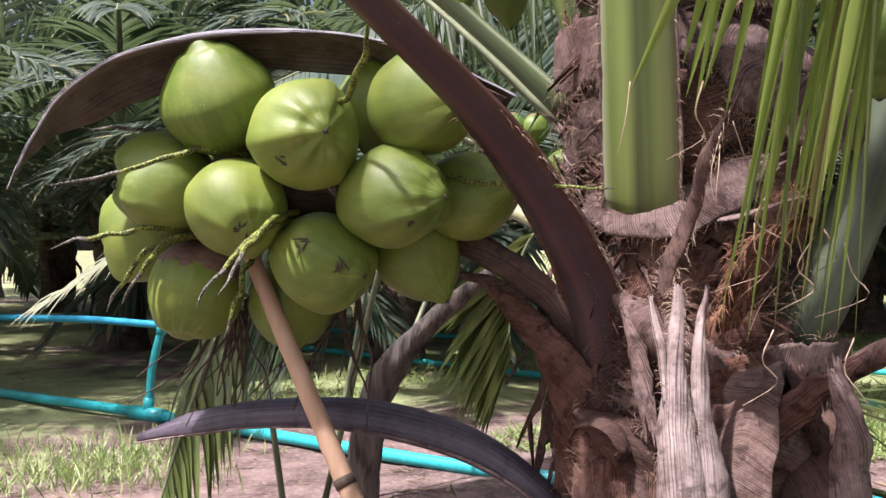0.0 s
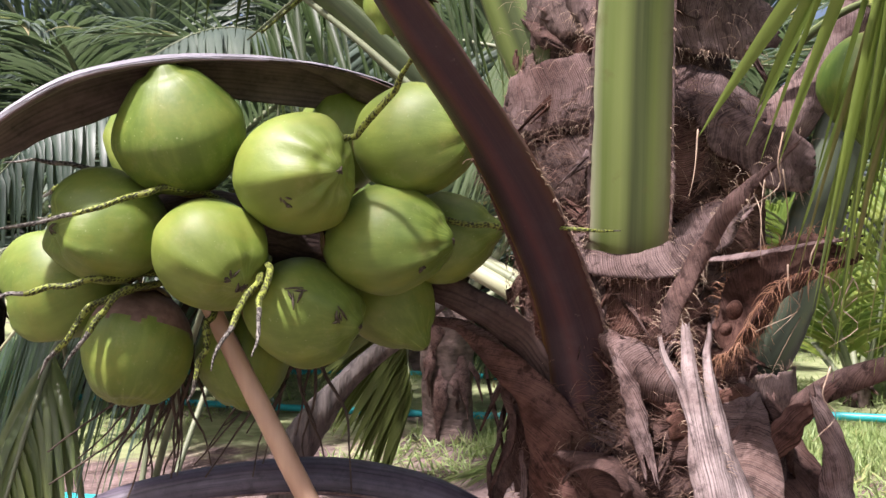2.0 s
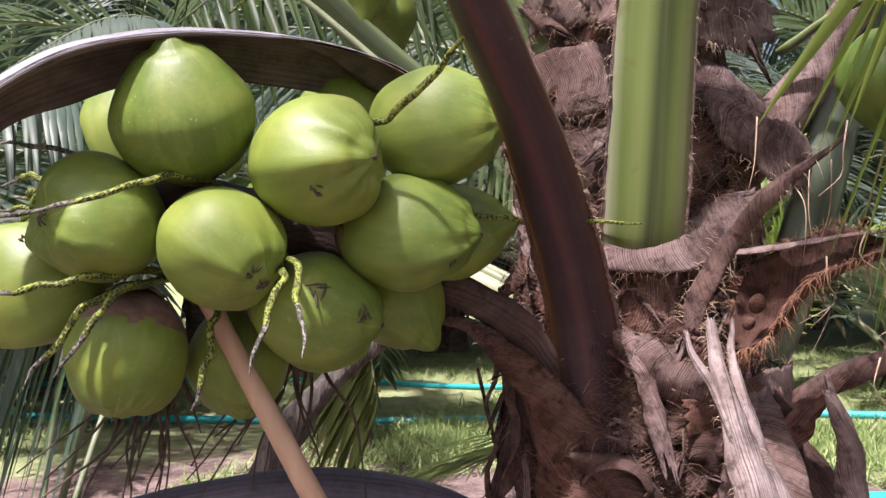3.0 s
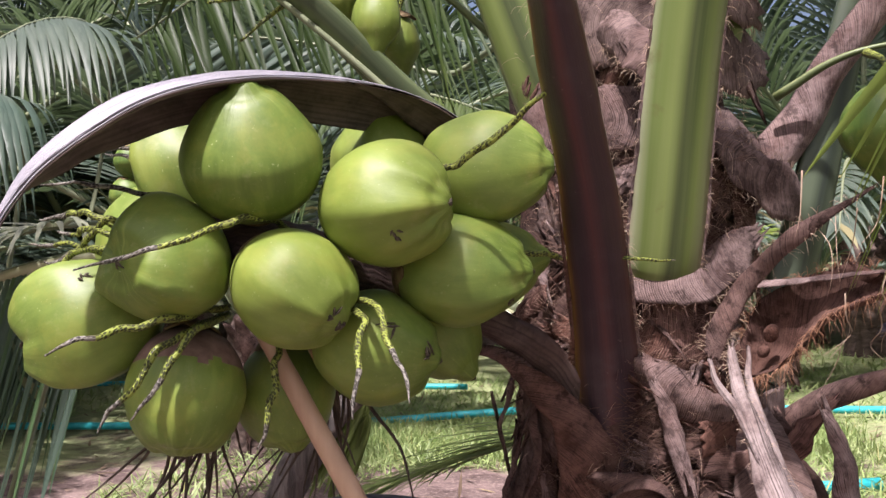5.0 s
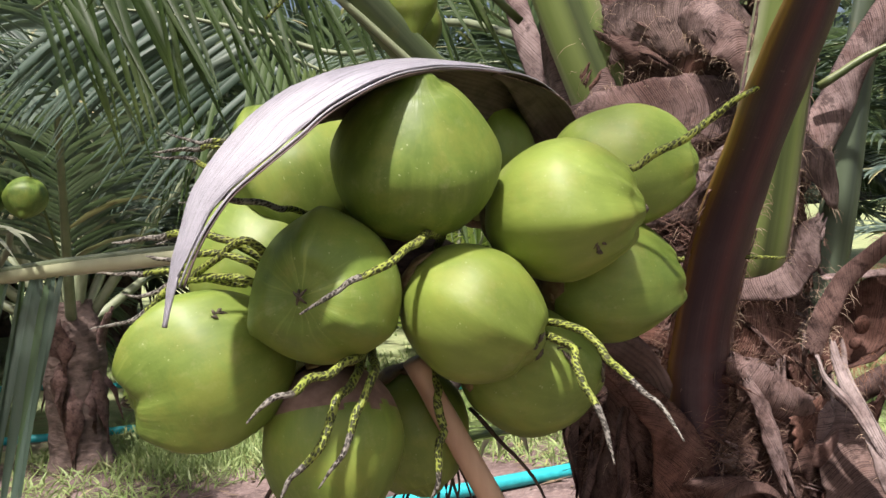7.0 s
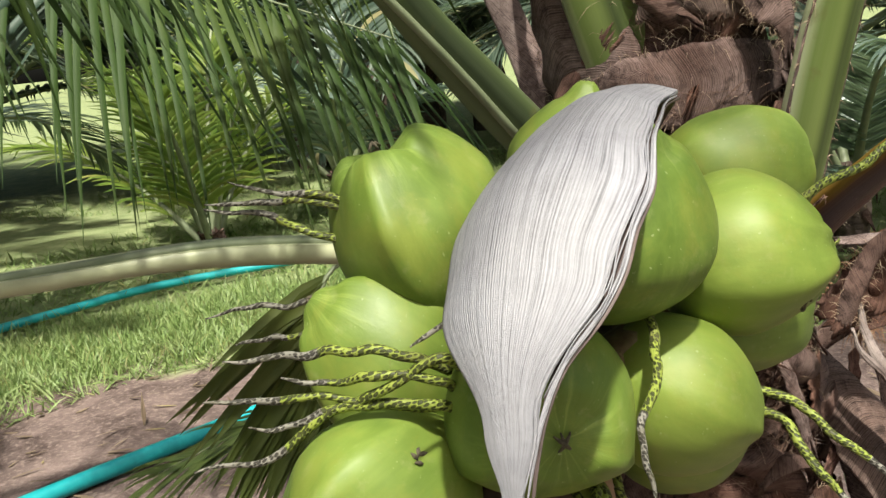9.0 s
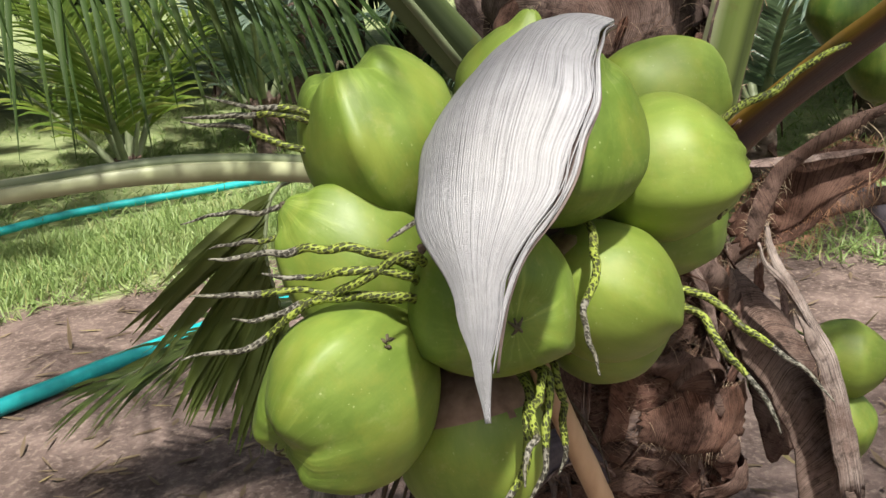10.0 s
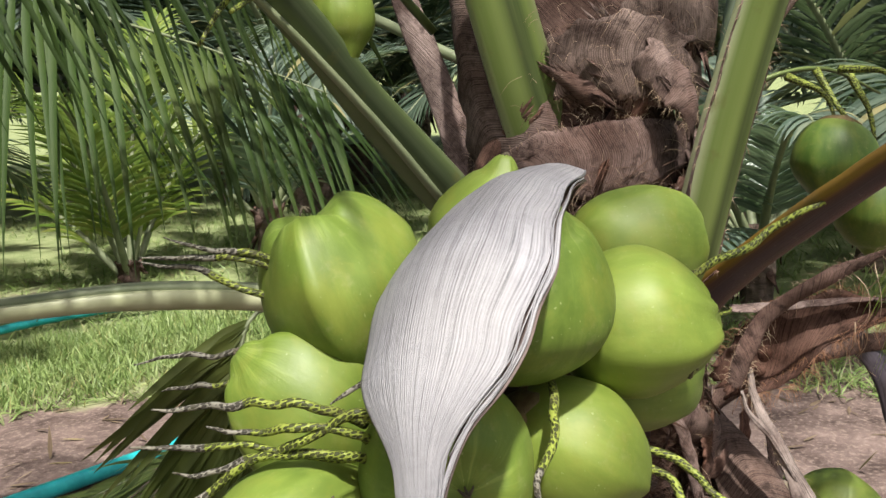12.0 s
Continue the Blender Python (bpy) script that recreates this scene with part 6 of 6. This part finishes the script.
# ---- more leaves behind ----
hanging_frond(palm, [(0.46, 1.86, 0.86), (0.36, 2.04, 1.02), (0.23, 2.17, 1.05), (0.17, 2.19, 0.96), (0.15, 2.17, 0.86), (0.15, 2.14, 0.76)], 60, 0.32, 0.0145, 22, LEAF_OLIVE, "olive feather leaf hanging behind the bunch", (-0.60, 0.60, -0.42), 0.13, 0.45, 0.25, 0.006, 6, 0.0, 1.5)
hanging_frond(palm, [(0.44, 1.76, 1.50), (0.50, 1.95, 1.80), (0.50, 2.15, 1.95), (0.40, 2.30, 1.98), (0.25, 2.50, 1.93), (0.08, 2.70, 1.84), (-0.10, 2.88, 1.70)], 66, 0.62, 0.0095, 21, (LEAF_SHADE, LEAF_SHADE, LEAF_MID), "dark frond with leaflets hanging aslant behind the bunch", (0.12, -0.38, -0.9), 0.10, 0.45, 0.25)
hanging_frond(palm, [(0.46, 1.80, 1.45), (0.75, 2.4, 1.68), (0.97, 3.0, 1.72), (0.80, 3.2, 1.80), (0.60, 3.38, 1.87), (0.42, 3.52, 1.90)], 54, 0.72, 0.012, 28, (LEAF_DEEP, LEAF_DEEP, LEAF_DARK), "dark glossy frond with leaflets swept aside and bent down", (-0.60, 0.45, -0.42), 0.12, 0.42, 0.75)
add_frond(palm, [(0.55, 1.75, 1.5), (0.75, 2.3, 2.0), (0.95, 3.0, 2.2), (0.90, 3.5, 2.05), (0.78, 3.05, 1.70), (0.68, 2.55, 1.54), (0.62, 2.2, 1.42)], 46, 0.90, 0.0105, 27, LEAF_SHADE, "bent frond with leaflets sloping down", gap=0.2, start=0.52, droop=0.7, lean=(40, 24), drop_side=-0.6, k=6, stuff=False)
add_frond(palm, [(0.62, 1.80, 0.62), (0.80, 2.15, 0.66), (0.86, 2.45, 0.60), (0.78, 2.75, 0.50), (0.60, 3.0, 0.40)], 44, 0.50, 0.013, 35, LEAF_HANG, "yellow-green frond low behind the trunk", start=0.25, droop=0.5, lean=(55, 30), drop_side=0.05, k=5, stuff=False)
stem = thing("dry_stalk", (-0.15, 2.05, 0), "grey furrowed dry leaf stalk standing behind the bunch", "leaf stalk")
bag = Bag()
tube(bag, [(0.12, 1.80, 0.98), (0.0, 1.87, 0.88), (-0.09, 1.92, 0.78), (-0.145, 1.95, 0.66), (-0.17, 2.0, 0.4), (-0.15, 2.05, -0.02)], ramp((0, 0.010), (0.25, 0.020), (0.5, 0.034), (1, 0.036)), 40, 16, 0.005, 3)
part("stalk", bag, BARK_GREY, stem)
seed = thing("palm_sucker", (-0.5, 3.45, 0), "young palm shoot with yellow-green leaves on the soil", "palm tree")
add_frond(seed, [(-0.55, 3.4, 0.0), (-0.58, 3.2, 0.5), (-0.60, 2.95, 0.86), (-0.65, 2.75, 0.74), (-0.75, 2.62, 0.38), (-0.82, 2.56, 0.06)], 44, 0.42, 0.014, 24, LEAF_HANG, "green leaf hanging to the ground", start=0.5, droop=1.6, lean=(30, 12), drop_side=-0.3)
add_frond(seed, [(-0.45, 3.5, 0.0), (-0.25, 3.3, 0.8), (-0.15, 2.98, 1.18), (-0.31, 2.77, 1.206), (-0.513, 2.714, 1.16), (-0.78, 2.64, 1.05), (-1.05, 2.52, 0.85)], 46, 0.34, 0.011, 25, LEAF_PALE, "bleached pale frond", start=0.5, droop=1.0, lean=(70, 40), stuff=False)
add_frond(seed, [(-0.45, 3.6, 0.0), (-0.28, 3.8, 1.0), (-0.22, 3.72, 1.55), (-0.38, 3.50, 1.66), (-0.60, 3.28, 1.55), (-0.82, 3.1, 1.28)], 48, 0.62, 0.015, 29, LEAF_DEEP, "glossy blue-green frond hanging behind the bunch", start=0.45, droop=2.2, lean=(60, 30), drop_side=-0.4, k=6, stuff=False)

add_frond(seed, [(-0.40, 3.7, 0.0), (0.05, 4.2, 1.1), (0.20, 4.25, 1.8), (0.10, 4.05, 2.0), (-0.15, 3.80, 1.95), (-0.45, 3.55, 1.72)], 46, 0.66, 0.015, 33, LEAF_DARK, "grey-green glossy frond behind the bunch", start=0.40, droop=1.8, lean=(62, 30), drop_side=-0.3, k=6, stuff=False)

# ---- grass and litter ----


def scatter(name, n, area, make, mat, label, category, seed):
    rng = random.Random(seed)
    bag = Bag()
    for i in range(n):
        x, y = area(rng)
        make(bag, V(x, y, ground_height(x, y)), rng)
    return tagged(part(name, bag, mat, None), label, category, "", "stuff")


def blade(bag, p, rng):
    for k in range(3):
        d = V(rng.gauss(0, 0.9), rng.gauss(0, 0.9), 0.7)
        leaflet(bag, p + V(rng.gauss(0, .02), rng.gauss(0, .02), 0), d, V(rng.gauss(0, .4), rng.gauss(0, .4), 1.0), rng.uniform(0.05, 0.15), rng.uniform(0.003, 0.006), 1.0, 3, 0.2)


def in_grass(rng):
    while True:
        r = 2.2 + 9 * rng.random() ** 1.3
        a = radians(rng.uniform(-35, 150))
        x, y = r * math.cos(a), 1.2 + r * math.sin(a)
        if noise.noise(V(x * 0.45, y * 0.45, 7.0)) > 0.05 - 0.10 * (x - 1.0) and math.hypot(x - CX, y - CY) > 2.7:
            return x, y


def near_clump(rng):
    return -1.62 + rng.gauss(0, 0.28), 4.35 + rng.gauss(0, 0.32)


scatter("grass", 15000, in_grass, blade, GRASS, "short sunlit green grass on the orchard floor", "grass", 1)
def grass_band(rng):
    k, w = rng.random(), 0.66 * rng.random() ** 0.8
    return 1.3 + 2.5 * k + 1.1 * w + rng.gauss(0, 0.08), 5.2 - 1.95 * k + 1.3 * w + rng.gauss(0, 0.08)


def tall_blade(bag, p, rng):
    for k in range(3):
        d = V(rng.gauss(0, 0.5), rng.gauss(0, 0.5), 1.0)
        leaflet(bag, p + V(rng.gauss(0, .03), rng.gauss(0, .03), 0), d, V(rng.gauss(0, .4), rng.gauss(0, .4), 1.0), rng.uniform(0.06, 0.14), rng.uniform(0.002, 0.005), 1.3, 3, 0.2)


scatter("grass", 5200, grass_band, tall_blade, GRASS, "taller soft green grass between the pipes", "grass", 9)
scatter("grass_clump", 420, near_clump, tall_blade, GRASS, "tuft of fresh green grass beside the pipe", "grass", 2)


def flake(bag, p, rng):
    d = V(rng.gauss(0, 1), rng.gauss(0, 1), rng.uniform(0.0, 0.25))
    leaflet(bag, p + V(0, 0, 0.006), d, V(0, 0, 1), rng.uniform(0.03, 0.14), rng.uniform(0.004, 0.014), 0.3, 3, 0.3)


scatter("leaf_litter", 2800, lambda r: ((lambda q, a: (0.4 + q * math.cos(a), 1.6 + q * math.sin(a)))(0.5 + 6.5 * r.random() ** 0.8, r.uniform(-0.9, 2.9))), flake, LITTER, "dry brown palm leaf scraps scattered on the soil", "leaf litter", 3)

# ---- the upper leaves of the palm, over the view ----
for i, path in enumerate(([(0.20, 1.10, 2.1), (0.1, 0.7, 2.6), (-0.1, 0.1, 3.0), (-0.4, -0.7, 3.0), (-0.6, -1.3, 2.7)],
                          [(0.08, 1.76, 1.9), (-0.15, 1.9, 2.5), (-0.6, 2.1, 3.1), (-1.3, 2.35, 3.3), (-2.1, 2.6, 3.0)],
                          [(0.5, 1.2, 2.2), (0.5, 0.9, 2.8), (0.3, 0.3, 3.4), (-0.1, -0.5, 3.6), (-0.5, -1.3, 3.4)],
                          [(0.86, 1.3, 2.0), (1.1, 1.1, 2.6), (1.6, 0.7, 3.0), (2.3, 0.2, 3.0), (2.9, -0.2, 2.7)],
                          [(0.42, 1.64, 1.9), (0.2, 1.5, 2.7), (-0.4, 1.2, 3.4), (-1.2, 0.8, 3.6), (-2.0, 0.4, 3.3)])):
    add_frond(palm, path, 66, 0.62, 0.018, 60 + i, LEAF, "green feather leaf over the palm", start=0.12, droop=1.0, lean=(68, 30), k=4, gap=0.6 if i == 4 else 0.0)
